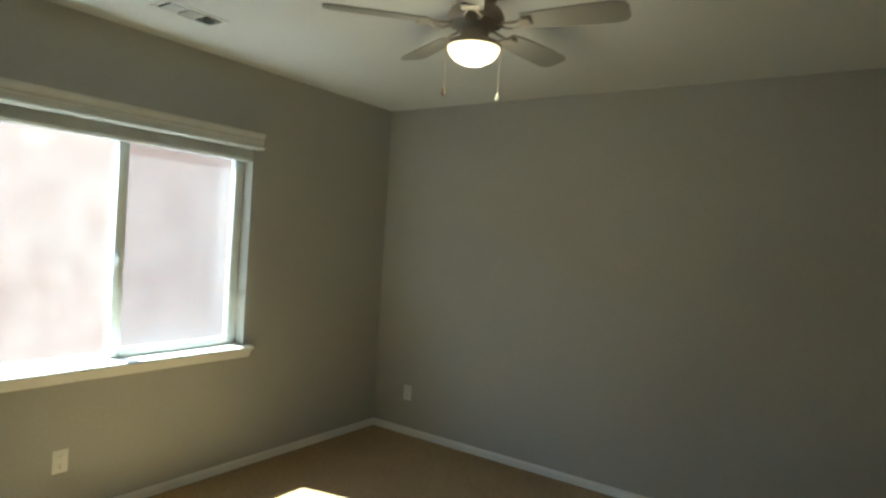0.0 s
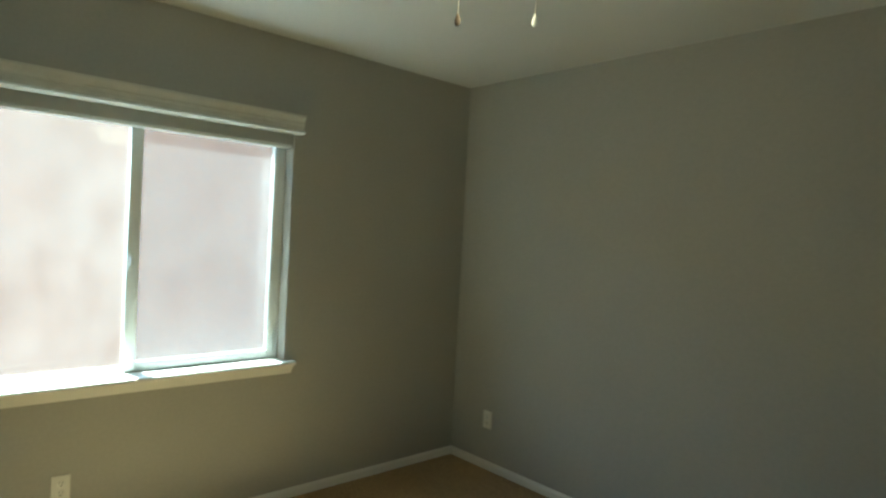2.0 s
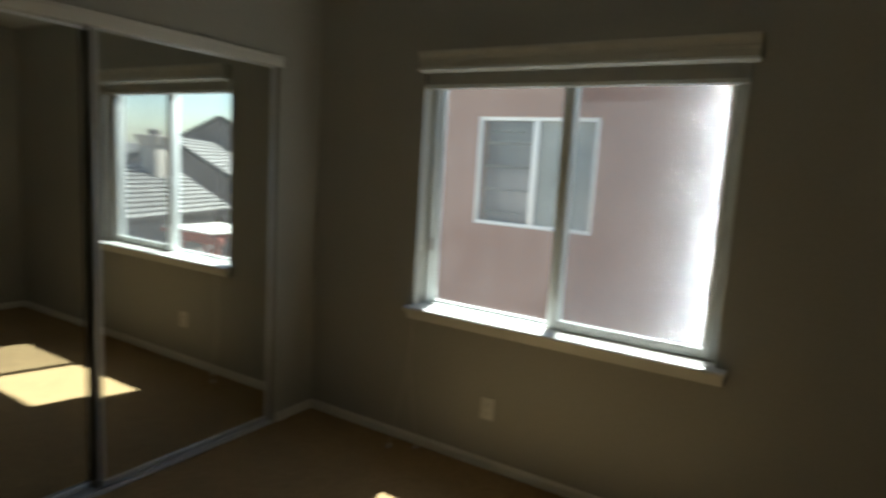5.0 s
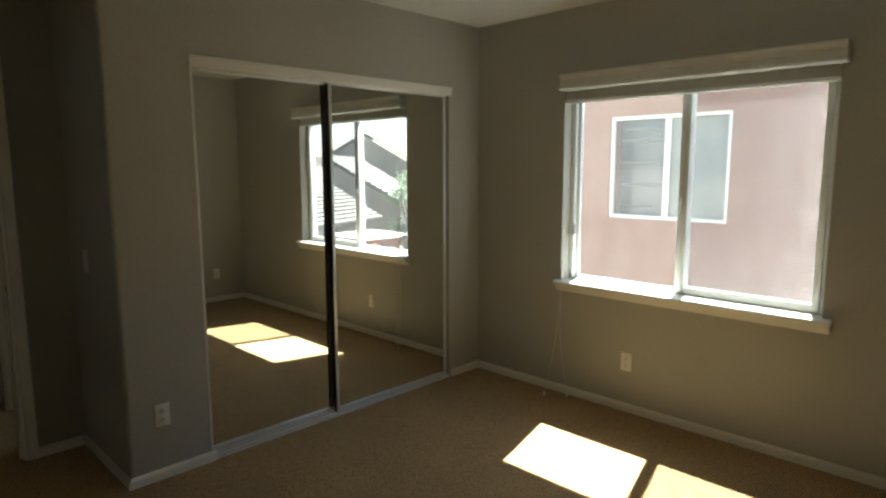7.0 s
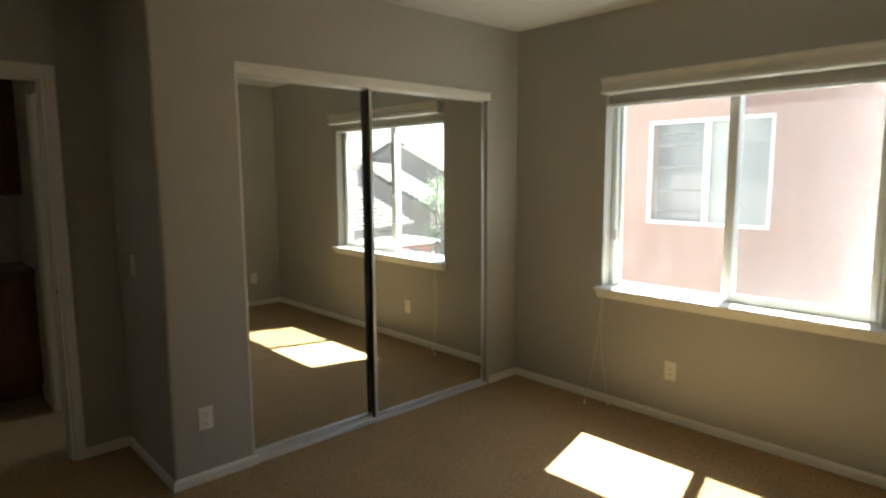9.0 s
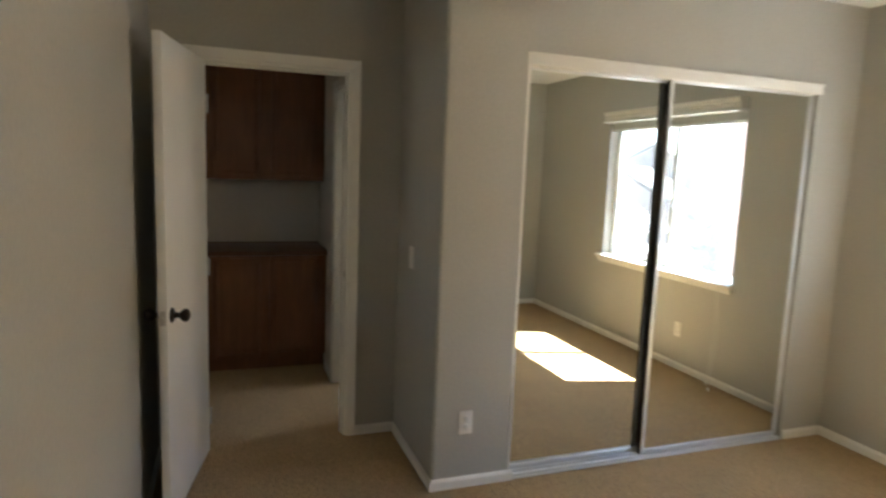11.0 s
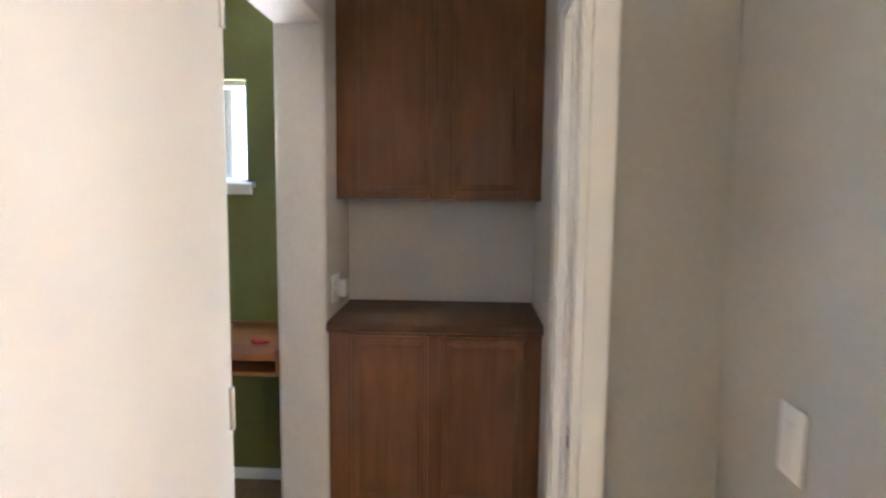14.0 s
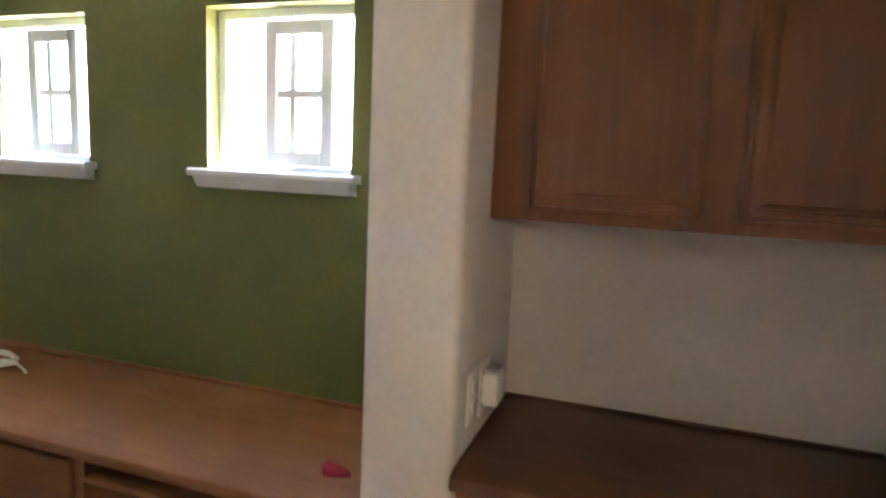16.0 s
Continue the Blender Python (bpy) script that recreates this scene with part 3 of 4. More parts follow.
def plug_device():
    d = empty("plug_in_device", (-2.13, NY0, 1.02), "white plug-in night light on the niche wall", "night light")
    bm = bmesh.new()
    box(bm, -2.165, -2.095, NY0 + 0.004, NY0 + 0.045, 0.98, 1.06, 0.012)
    part("body", bm, M_PLASTIC, d)
    boxes("cap", M_STEEL, d, (-2.155, -2.105, NY0 + 0.008, NY0 + 0.04, 1.06, 1.068), bevel=0.002)
    boxes("plate", M_PLASTIC, d, (-2.168, -2.092, NY0, NY0 + 0.005, 0.955, 1.085), bevel=0.002)
    rehang(d)


plug_device()


# ---- mirrored closet doors ----
def closet():
    tr = []
    bm = bmesh.new()
    box(bm, -0.075, 0.014, CY0 - 0.004, CY1 + 0.005, 2.035, 2.092, 0.003)
    box(bm, 0.014, 0.019, CY0 - 0.004, CY1 + 0.005, 2.076, 2.092, 0.002)
    structure("trim", bm, M_TRIM, "white closet header fascia over the mirrors", "closet trim", smooth=True)
    bm = bmesh.new()
    box(bm, -0.1, 0.004, CY1 - 0.018, CY1, 0, 2.035, 0.002)
    structure("trim", bm, M_WALL, "painted closet return beside the mirrors", "closet trim", smooth=True)
    bm = bmesh.new()
    box(bm, -0.1, 0.004, CY0, CY0 + 0.014, 0, 2.035, 0.002)
    structure("trim", bm, M_TRIM, "white painted closet jamb", "closet trim", smooth=True)
    t = empty("closet_track", (-0.03, -1.2, 0), "aluminium floor track under the sliding mirrors", "door track")
    boxes("track_plate", M_ALU, t, (-0.085, 0.006, CY0 + 0.014, CY1 - 0.018, 0.0, 0.009), bevel=0.002)
    for x in (-0.080, -0.045, -0.004):
        boxes("rail", M_ALU, t, (x, x + 0.004, CY0 + 0.014, CY1 - 0.018, 0.009, 0.024), bevel=0.001)
    rehang(t)
    mid = -1.283
    for y0, y1, x, lab in ((CY0 + 0.016, mid + 0.012, -0.062, "sliding mirror door nearer the doorway with metal stiles"),
                           (mid - 0.03, CY1 - 0.022, -0.026, "sliding mirror door nearer the window with metal stiles")):
        d = empty("mirror_door", (x, (y0 + y1) / 2, 0.02), lab, "mirror door", "sliding closet doors")
        bm = bmesh.new()
        box(bm, x - 0.004, x, y0 + 0.02, y1 - 0.02, 0.045, 2.03)
        part("mirror", bm, M_MIRROR, d, smooth=False)
        for a in (y0, y1 - 0.024):
            if x > -0.05 and a == y0:
                # dark strip stands in for the shade where the two doors overlap
                boxes("gap_shade_strip", M_BRONZE, d, (x - 0.014, x + 0.003, a - 0.006, a - 0.0005, 0.018, 2.045), bevel=0.003, label="dark strip standing in for the shaded gap")
            boxes("stile", M_ALU, d, (x - 0.012, x + 0.006, a, a + 0.022, 0.018, 2.045), bevel=0.004)
        boxes("rail", M_ALU, d, (x - 0.012, x + 0.006, y0 + 0.024, y1 - 0.024, 0.018, 0.046), bevel=0.003)
        boxes("rail", M_ALU, d, (x - 0.012, x + 0.006, y0 + 0.024, y1 - 0.024, 2.025, 2.045), bevel=0.003)
        rehang(d)


closet()


# ---- bedroom door leaf, standing open ----
def knob(bm, at, way):
    lathe(bm, [(0.031, 0.0), (0.031, 0.004), (0.026, 0.009), (0.013, 0.012), (0.011, 0.03), (0.018, 0.036), (0.026, 0.046), (0.028, 0.056), (0.024, 0.066), (0.012, 0.072), (0.004, 0.073)],
          (0, 0, 0), 24, "y")
    bmesh.ops.transform(bm, matrix=Matrix.Translation(at) @ Matrix.Diagonal((1, way, 1, 1)), verts=bm.verts)


def door_leaf():
    wd, th, hh = 0.708, 0.035, 2.022
    d = empty("door_1", (0, 0, 0), "white flush door standing open against the wall", "door", kind="structure")
    bm = bmesh.new()
    box(bm, 0, wd, -th, 0, 0.012, hh, 0.002)
    part("leaf", bm, M_DOOR, d)
    for way, y in ((1, 0.0), (-1, -th)):
        bm = bmesh.new()
        knob(bm, (wd - 0.062, y, 0.905), way)
        part("door_knob", bm, M_BRONZE, d, "dark bronze round door knob")
    boxes("latch_plate", M_STEEL, d, (wd - 0.001, wd + 0.0015, -th + 0.006, -0.006, 0.875, 0.935), bevel=0.0005)
    bm = bmesh.new()
    cyl(bm, (wd, -th / 2, 0.905), (wd + 0.011, -th / 2, 0.905), 0.006)
    part("latch_bolt", bm, M_STEEL, d)
    for z in (0.2, 1.0, 1.82):
        bm = bmesh.new()
        cyl(bm, (-0.006, 0.005, z - 0.045), (-0.006, 0.005, z + 0.045), 0.006)
        part("hinge", bm, M_STEEL, d)
    d.matrix_basis = pose(DX + 0.014, DY0 + 0.052, 0, 0, 0, -11)
    return d


door_leaf()


def strike(at, axis, label):
    s = empty("strike_plate", at, label, "strike plate")
    bm = bmesh.new()
    x, y, z = at
    if axis == "y":
        box(bm, x - 0.014, x + 0.014, y - 0.0015, y + 0.0005, z - 0.029, z + 0.029, 0.0005)
        part("plate", bm, M_STEEL, s)
        boxes("hole", M_BLACK, s, (x - 0.007, x + 0.007, y - 0.0022, y - 0.0012, z - 0.012, z + 0.012), bevel=0)
    else:
        box(bm, x - 0.0005, x + 0.0015, y - 0.014, y + 0.014, z - 0.029, z + 0.029, 0.0005)
        part("plate", bm, M_STEEL, s)
        boxes("hole", M_BLACK, s, (x + 0.0012, x + 0.0022, y - 0.007, y + 0.007, z - 0.012, z + 0.012), bevel=0)
    rehang(s)


strike((DX - 0.022, DY1 - 0.018, 0.935), "y", "steel strike plate on the bedroom door jamb")
strike((BX0 + 0.018, NY1 + 0.10, 0.935), "x", "steel strike plate on the laundry door jamb")


# ---- ceiling fan with light ----
def ceiling_fan():
    fx, fy = 1.90, -1.865
    f = empty("ceiling_fan", (fx, fy, H), "off-white ceiling fan with a lit glass bowl lamp", "ceiling fan")
    bm = bmesh.new()
    lathe(bm, [(0.085, H), (0.085, H - 0.02), (0.07, H - 0.05), (0.05, H - 0.062)], (fx, fy, 0), 36)
    part("canopy", bm, M_FANMETAL, f)
    bm = bmesh.new()
    lathe(bm, [(0.05, H - 0.062), (0.105, H - 0.075), (0.118, H - 0.10), (0.110, H - 0.13), (0.07, H - 0.15)], (fx, fy, 0), 40)
    part("motor_housing", bm, M_FANMETAL, f)
    bm = bmesh.new()
    lathe(bm, [(0.058, H - 0.15), (0.058, H - 0.185), (0.066, H - 0.195), (0.105, H - 0.205), (0.112, H - 0.215), (0.108, H - 0.225)], (fx, fy, 0), 40)
    part("lamp_fitter", bm, M_FANMETAL, f)
    bm = bmesh.new()
    lathe(bm, [(0.104, H - 0.218), (0.106, H - 0.228), (0.096, H - 0.252), (0.076, H - 0.272), (0.048, H - 0.286), (0.015, H - 0.292)], (fx, fy, 0), 40)
    part("glass_bowl", bm, M_BOWL, f, "glowing frosted glass bowl")
    for k in range(5):
        a0 = radians(-8 + 72 * k)
        rot = Matrix.Translation((fx, fy, H - 0.125)) @ Matrix.Rotation(a0, 4, "Z")
        bm = bmesh.new()
        for sgn in (1, -1):
            arc = [(0.085 + 0.0125 * q, sgn * (0.010 + 0.024 * math.sin(math.pi * q / 9)), -0.004 - 0.018 * math.sin(math.pi * q / 10)) for q in range(10)]
            for p0, p1 in zip(arc, arc[1:]):
                cyl(bm, p0, p1, 0.0055, seg=7)
        box(bm, 0.19, 0.235, -0.038, 0.038, -0.018, -0.012, 0.002)
        bmesh.ops.transform(bm, matrix=rot, verts=bm.verts)
        part("blade_iron", bm, M_FANMETAL, f)
        bm = bmesh.new()
        outline = [(0.20, -0.048), (0.30, -0.058), (0.45, -0.066), (0.56, -0.066), (0.592, -0.056), (0.605, -0.03), (0.605, 0.03), (0.592, 0.056), (0.56, 0.066), (0.45, 0.066), (0.30, 0.058), (0.20, 0.048)]
        prism(bm, outline, -0.011, -0.004)
        tilt = Matrix.Rotation(radians(-12), 4, "X")
        bmesh.ops.transform(bm, matrix=rot @ tilt, verts=bm.verts)
        part("blade", bm, M_FANWHITE, f, smooth=False)
    for (dx, dy, zb) in ((0.074, -0.081, 2.117), (-0.045, 0.105, 2.13)):
        bm = bmesh.new()
        cyl(bm, (fx + dx, fy + dy, H - 0.20), (fx + dx, fy + dy, zb + 0.02), 0.0009, seg=6)
        part("pull_chain", bm, M_FANMETAL, f)
        bm = bmesh.new()
        lathe(bm, [(0.002, 0.03), (0.005, 0.022), (0.009, 0.008), (0.007, -0.002), (0.002, -0.006)], (fx + dx, fy + dy, zb), 14)
        part("pull_bob", bm, M_BLIND if dx > 0 else M_BARK, f)
    rehang(f)
    d = bpy.data.lights.new("fan_bulb", "POINT")
    d.energy, d.color, d.shadow_soft_size = 0.45, (1.0, 0.80, 0.55), 0.13
    o = new("fan_bulb", d)
    o.location = (fx, fy, H - 0.34)


ceiling_fan()


def ceiling_vent():
    x0, x1, y0, y1 = 1.362, 1.640, -0.56, -0.45
    v = empty("ceiling_vent", (1.50, -0.505, H), "white stamped metal ceiling air register", "air vent")
    t = 0.022
    z = H - 0.006
    bm = bmesh.new()
    for b in ((x0 - t, x1 + t, y0 - t, y0, z, H - 0.0005), (x0 - t, x1 + t, y1, y1 + t, z, H - 0.0005), (x0 - t, x0, y0, y1, z, H - 0.0005), (x1, x1 + t, y0, y1, z, H - 0.0005)):
        box(bm, *b, bevel=0.002)
    part("frame", bm, M_TRIM, v)
    w3 = (x1 - x0) / 3
    for k in (1, 2):
        boxes("divider", M_TRIM, v, (x0 + k * w3 - 0.006, x0 + k * w3 + 0.006, y0, y1, z, H - 0.0005), bevel=0.001)
    # black sheet stands in for the darkness of the duct above the louvers
    boxes("backing", M_BLACK, v, (x0, x1, y0, y1, H - 0.0022, H - 0.0012), bevel=0)
    for k in range(3):
        n = 8 if k == 2 else 4
        for i in range(n):
            bm = bmesh.new()
            xc = x0 + k * w3 + 0.012 + (w3 - 0.024) * (i + 0.5) / n
            box(bm, -0.0005, 0.0005, y0 + 0.002, y1 - 0.002, -0.006, 0.006)
            bmesh.ops.transform(bm, matrix=Matrix.Translation((xc, 0, H - 0.008)) @ Matrix.Rotation(radians((-50, -40, 55)[k]), 4, "Y"), verts=bm.verts)
            part("louver", bm, M_TRIM, v, smooth=False)
    rehang(v)


ceiling_vent()


# ---- linen niche cabinets ----
def panel_door(name, parent, xf, y0, y1, z0, z1, mat, th=0.02):
    """Cabinet door with a stepped moulding round its edge, facing +x."""
    d = new(name)
    d.parent = parent
    d.empty_display_size = 0.02
    bm = bmesh.new()
    def ring(i, x):
        return [bm.verts.new((x, a, b)) for a, b in ((y0 + i, z0 + i), (y1 - i, z0 + i), (y1 - i, z1 - i), (y0 + i, z1 - i))]
    prof = [(0.0, xf), (0.0, xf + th - 0.009), (0.004, xf + th - 0.006), (0.011, xf + th - 0.006), (0.014, xf + th - 0.001), (0.017, xf + th), (0.028, xf + th),
            (0.031, xf + th - 0.004), (0.036, xf + th - 0.004), (0.042, xf + th - 0.008), (0.050, xf + th - 0.008)]
    rings = [ring(i, x) for i, x in prof]
    for a, b in zip(rings, rings[1:]):
        for k in range(4):
            bm.faces.new((a[k], a[(k + 1) % 4], b[(k + 1) % 4], b[k]))
    bm.faces.new(rings[0])
    bm.faces.new(rings[-1])
    part("frame", bm, mat, d, smooth=False)
    return d


def niche_cabinets():
    y0, y1 = NY0 + 0.001, NY1 - 0.001
    c = empty("base_cabinet", (-2.2, -3.19, 0), "brown stained wooden base cabinet with two panel doors", "cabinet")
    xf = NX1 - 0.035
    boxes("body", M_WOOD, c, (NX0 + 0.001, xf - 0.02, y0, y1, 0.11, 0.870), bevel=0.001)
    boxes("toe_kick", M_WOOD, c, (NX0 + 0.001, xf - 0.08, y0, y1, 0.0, 0.109), bevel=0.001)
    boxes("face_frame", M_WOOD, c, (xf - 0.019, xf, y0, y0 + 0.09, 0.11, 0.870), (xf - 0.019, xf, y1 - 0.09, y1, 0.11, 0.870),
          (xf - 0.019, xf, -3.23, -3.15, 0.11, 0.870), (xf - 0.019, xf, y0 + 0.091, -3.231, 0.838, 0.870), (xf - 0.019, xf, -3.149, y1 - 0.091, 0.838, 0.870),
          (xf - 0.019, xf, y0 + 0.091, -3.231, 0.11, 0.15), (xf - 0.019, xf, -3.149, y1 - 0.091, 0.11, 0.15), bevel=0.0015)
    panel_door("door", c, xf + 0.001, -3.545, -3.215, 0.135, 0.852, M_WOOD)
    panel_door("door", c, xf + 0.001, -3.163, -2.815, 0.135, 0.852, M_WOOD)
    rehang(c)
    t = empty("countertop", (-2.2, -3.19, 0.872), "brown wooden counter with a rounded front edge", "countertop")
    prof = [(NX0 + 0.001, 0.872), (NX1 + 0.0, 0.872), (NX1 + 0.012, 0.878), (NX1 + 0.016, 0.892), (NX1 + 0.012, 0.906), (NX1 - 0.002, 0.913), (NX0 + 0.001, 0.913)]
    bm = bmesh.new()
    extrude_profile(bm, prof, "y", y0, y1)
    part("slab", bm, M_WOODTOP, t)
    boxes("back_lip", M_WOODTOP, t, (NX0 + 0.001, NX0 + 0.012, y0, y1, 0.913, 0.920), bevel=0.002)
    rehang(t)
    u = empty("wall_cabinet", (-2.34, -3.19, 1.41), "brown stained wooden wall cabinet with two panel doors", "cabinet")
    xf = -2.108
    boxes("body", M_WOOD, u, (NX0 + 0.001, xf - 0.02, y0, y1, 1.41, 2.50), bevel=0.001)
    boxes("face_frame", M_WOOD, u, (xf - 0.019, xf, y0, y0 + 0.105, 1.41, 2.50), (xf - 0.019, xf, y1 - 0.10, y1, 1.41, 2.50), (xf - 0.019, xf, -3.23, -3.118, 1.41, 2.50),
          (xf - 0.019, xf, y0 + 0.106, -3.231, 1.41, 1.445), (xf - 0.019, xf, -3.117, y1 - 0.101, 1.41, 1.445), (xf - 0.019, xf, y0 + 0.106, -3.231, 2.46, 2.50), (xf - 0.019, xf, -3.117, y1 - 0.101, 2.46, 2.50), bevel=0.0015)
    panel_door("door", u, xf + 0.001, -3.541, -3.210, 1.433, 2.47, M_WOOD)
    panel_door("door", u, xf + 0.001, -3.138, -2.830, 1.433, 2.47, M_WOOD)
    rehang(u)


niche_cabinets()


# ---- loft desk ----
def desk():
    xb, xf, zt = NX0 + 0.002, -1.878, 0.79
    ya, yb = -6.0, PS - 0.002
    t = empty("desktop", (-2.2, -4.8, zt), "honey-brown wooden built-in desktop along the green wall", "desk")
    prof = [(xb, zt - 0.04), (xf - 0.004, zt - 0.04), (xf + 0.006, zt - 0.034), (xf + 0.010, zt - 0.02), (xf + 0.006, zt - 0.006), (xf - 0.004, zt), (xb, zt)]
    bm = bmesh.new()
    extrude_profile(bm, prof, "y", ya, yb)
    part("slab", bm, M_DESK, t)
    boxes("back_lip", M_DESK, t, (xb, xb + 0.012, ya, yb, zt, zt + 0.014), bevel=0.002)
    rehang(t)
    k = empty("keyboard_tray", (-2.1, -4.15, 0.69), "pale wooden pull-out keyboard tray under the desk", "tray")
    boxes("shelf", M_DESK, k, (-2.30, -1.893, -4.60, PS - 0.01, 0.682, 0.700), bevel=0.004)
    boxes("rail", M_DESK, k, (-2.34, -1.90, -4.61, -4.602, 0.68, 0.748), bevel=0.001)
    boxes("rail", M_DESK, k, (-2.34, -1.90, PS - 0.008, PS - 0.003, 0.68, 0.748), bevel=0.001)
    rehang(k)
    d = empty("drawer_cabinet", (-2.2, -5.0, 0), "brown wooden drawer cabinet carrying the desk", "cabinet")
    boxes("body", M_DESK, d, (xb, -1.912, -5.2, -4.622, 0.0, zt - 0.041), bevel=0.002)
    z = 0.10
    for hgt in (0.26, 0.17, 0.15):
        boxes("drawer", M_DESK, d, (-1.911, -1.892, -5.17, -4.65, z, z + hgt), bevel=0.005)
        z += hgt + 0.025
    rehang(d)
    return zt


desk()


def cable_coil():
    cu = bpy.data.curves.new("cable", "CURVE")
    cu.dimensions = "3D"
    cu.bevel_depth = 0.004
    sp = cu.splines.new("NURBS")
    pts = []
    rng = random.Random(9)
    for i in range(34):
        a = i * 0.62
        r = 0.075 + rng.uniform(-0.012, 0.012)
        pts.append((-2.20 + r * 0.8 * math.cos(a), -5.36 + r * 1.3 * math.sin(a), 0.796 + i * 0.0007))
    pts.append((-2.17, -5.16, 0.796))
    sp.points.add(len(pts) - 1)
    for q, p in zip(sp.points, pts):
        q.co = (*p, 1)
    sp.use_endpoint_u = True
    cu.materials.append(M_PLASTIC)
    o = new("cable", cu)
    tagged(o, "loose coil of white cable on the desktop", "cable")


cable_coil()


def red_scrap():
    bm = bmesh.new()
    rng = random.Random(4)
    n = 9
    top = []
    for i in range(n):
        a = 2 * math.pi * i / n
        r = 0.035 * rng.uniform(0.5, 1.15)
        top.append((-2.015 + r * math.cos(a), -3.937 + 1.25 * r * math.sin(a)))
    prism(bm, top, 0.791, 0.796)
    for v in bm.verts:
        if v.co.z > 0.794:
            v.co.z += rng.uniform(0, 0.012)
    tagged(part("cloth_scrap", bm, material("crimson_cloth", (0.35, 0.02, 0.04), 0.8, vary=0.2, scale=40)), "small crumpled crimson cloth scrap on the desktop", "cloth")


red_scrap()


def loft_window(i, y0, y1):
    w = empty("window_%d" % (i + 2), (NX0 - 0.06, (y0 + y1) / 2, GZ0), "small white sliding window with muntins in the green wall", "window", kind="structure")
    xo, xi = NX0 - 0.11, NX0 - 0.055
    f = 0.03
    boxes("window_frame", M_VINYL, w, (xo, xi, y0, y0 + f, GZ0, GZ1), (xo, xi, y1 - f, y1, GZ0, GZ1), (xo, xi, y0 + f, y1 - f, GZ0, GZ0 + f), (xo, xi, y0 + f, y1 - f, GZ1 - f, GZ1), bevel=0.003)
    # inner sash with a cross of muntins, set towards the north side
    s0, s1 = y0 + 0.184, y1 - 0.081
    z0, z1 = GZ0 + 0.03, GZ1 - 0.04
    boxes("sash", M_VINYL, w, (xi, xi + 0.022, s0, s0 + 0.042, z0, z1), (xi, xi + 0.022, s1 - 0.042, s1, z0, z1), (xi, xi + 0.022, s0 + 0.042, s1 - 0.042, z0, z0 + 0.042),
          (xi, xi + 0.022, s0 + 0.042, s1 - 0.042, z1 - 0.042, z1), bevel=0.003)
    zm = (z0 + z1) / 2
    boxes("muntin", M_VINYL, w, (xi + 0.004, xi + 0.016, s0 + 0.042, s1 - 0.042, zm - 0.012, zm + 0.012), bevel=0.002)
    boxes("muntin", M_VINYL, w, (xi + 0.0055, xi + 0.0145, s0 + 0.080, s0 + 0.104, z0 + 0.042, z1 - 0.042), bevel=0.002)
    bm = bmesh.new()
    box(bm, xo + 0.02, xo + 0.024, y0 + f, y1 - f, GZ0 + f, GZ1 - f)
    g = part("pane", bm, M_CLEAR, w, smooth=False)
    g.visible_shadow = False
    prof = [(NX0 - 0.055, GZ0 + 0.001), (NX0 - 0.055, GZ0 + 0.012), (NX0 + 0.045, GZ0 + 0.012), (NX0 + 0.053, GZ0 + 0.006), (NX0 + 0.053, GZ0 - 0.006), (NX0 + 0.048, GZ0 - 0.012), (NX0 + 0.0, GZ0 - 0.012), (NX0 + 0.0, GZ0 + 0.001)]
    bm = bmesh.new()
    extrude_profile(bm, prof, "y", y0 + 0.001, y1 - 0.001)
    prof2 = [(NX0 + 0.0005, GZ0 - 0.012), (NX0 + 0.0005, GZ0 + 0.0115), (NX0 + 0.045, GZ0 + 0.0115), (NX0 + 0.053, GZ0 + 0.006), (NX0 + 0.053, GZ0 - 0.006), (NX0 + 0.048, GZ0 - 0.012)]
    extrude_profile(bm, prof2, "y", y0 - 0.035, y0 + 0.001)
    extrude_profile(bm, prof2, "y", y1 - 0.001, y1 + 0.035)
    part("window_sill", bm, M_TRIM, w)
    ap = [(NX0, GZ0 - 0.012), (NX0 + 0.044, GZ0 - 0.012), (NX0 + 0.036, GZ0 - 0.03), (NX0 + 0.022, GZ0 - 0.046), (NX0, GZ0 - 0.048)]
    bm = bmesh.new()
    extrude_profile(bm, ap, "y", y0 - 0.02, y1 + 0.02)
    part("apron", bm, M_TRIM, w)
    rehang(w)


for i, (a, b) in enumerate(GW):
    loft_window(i, a, b)


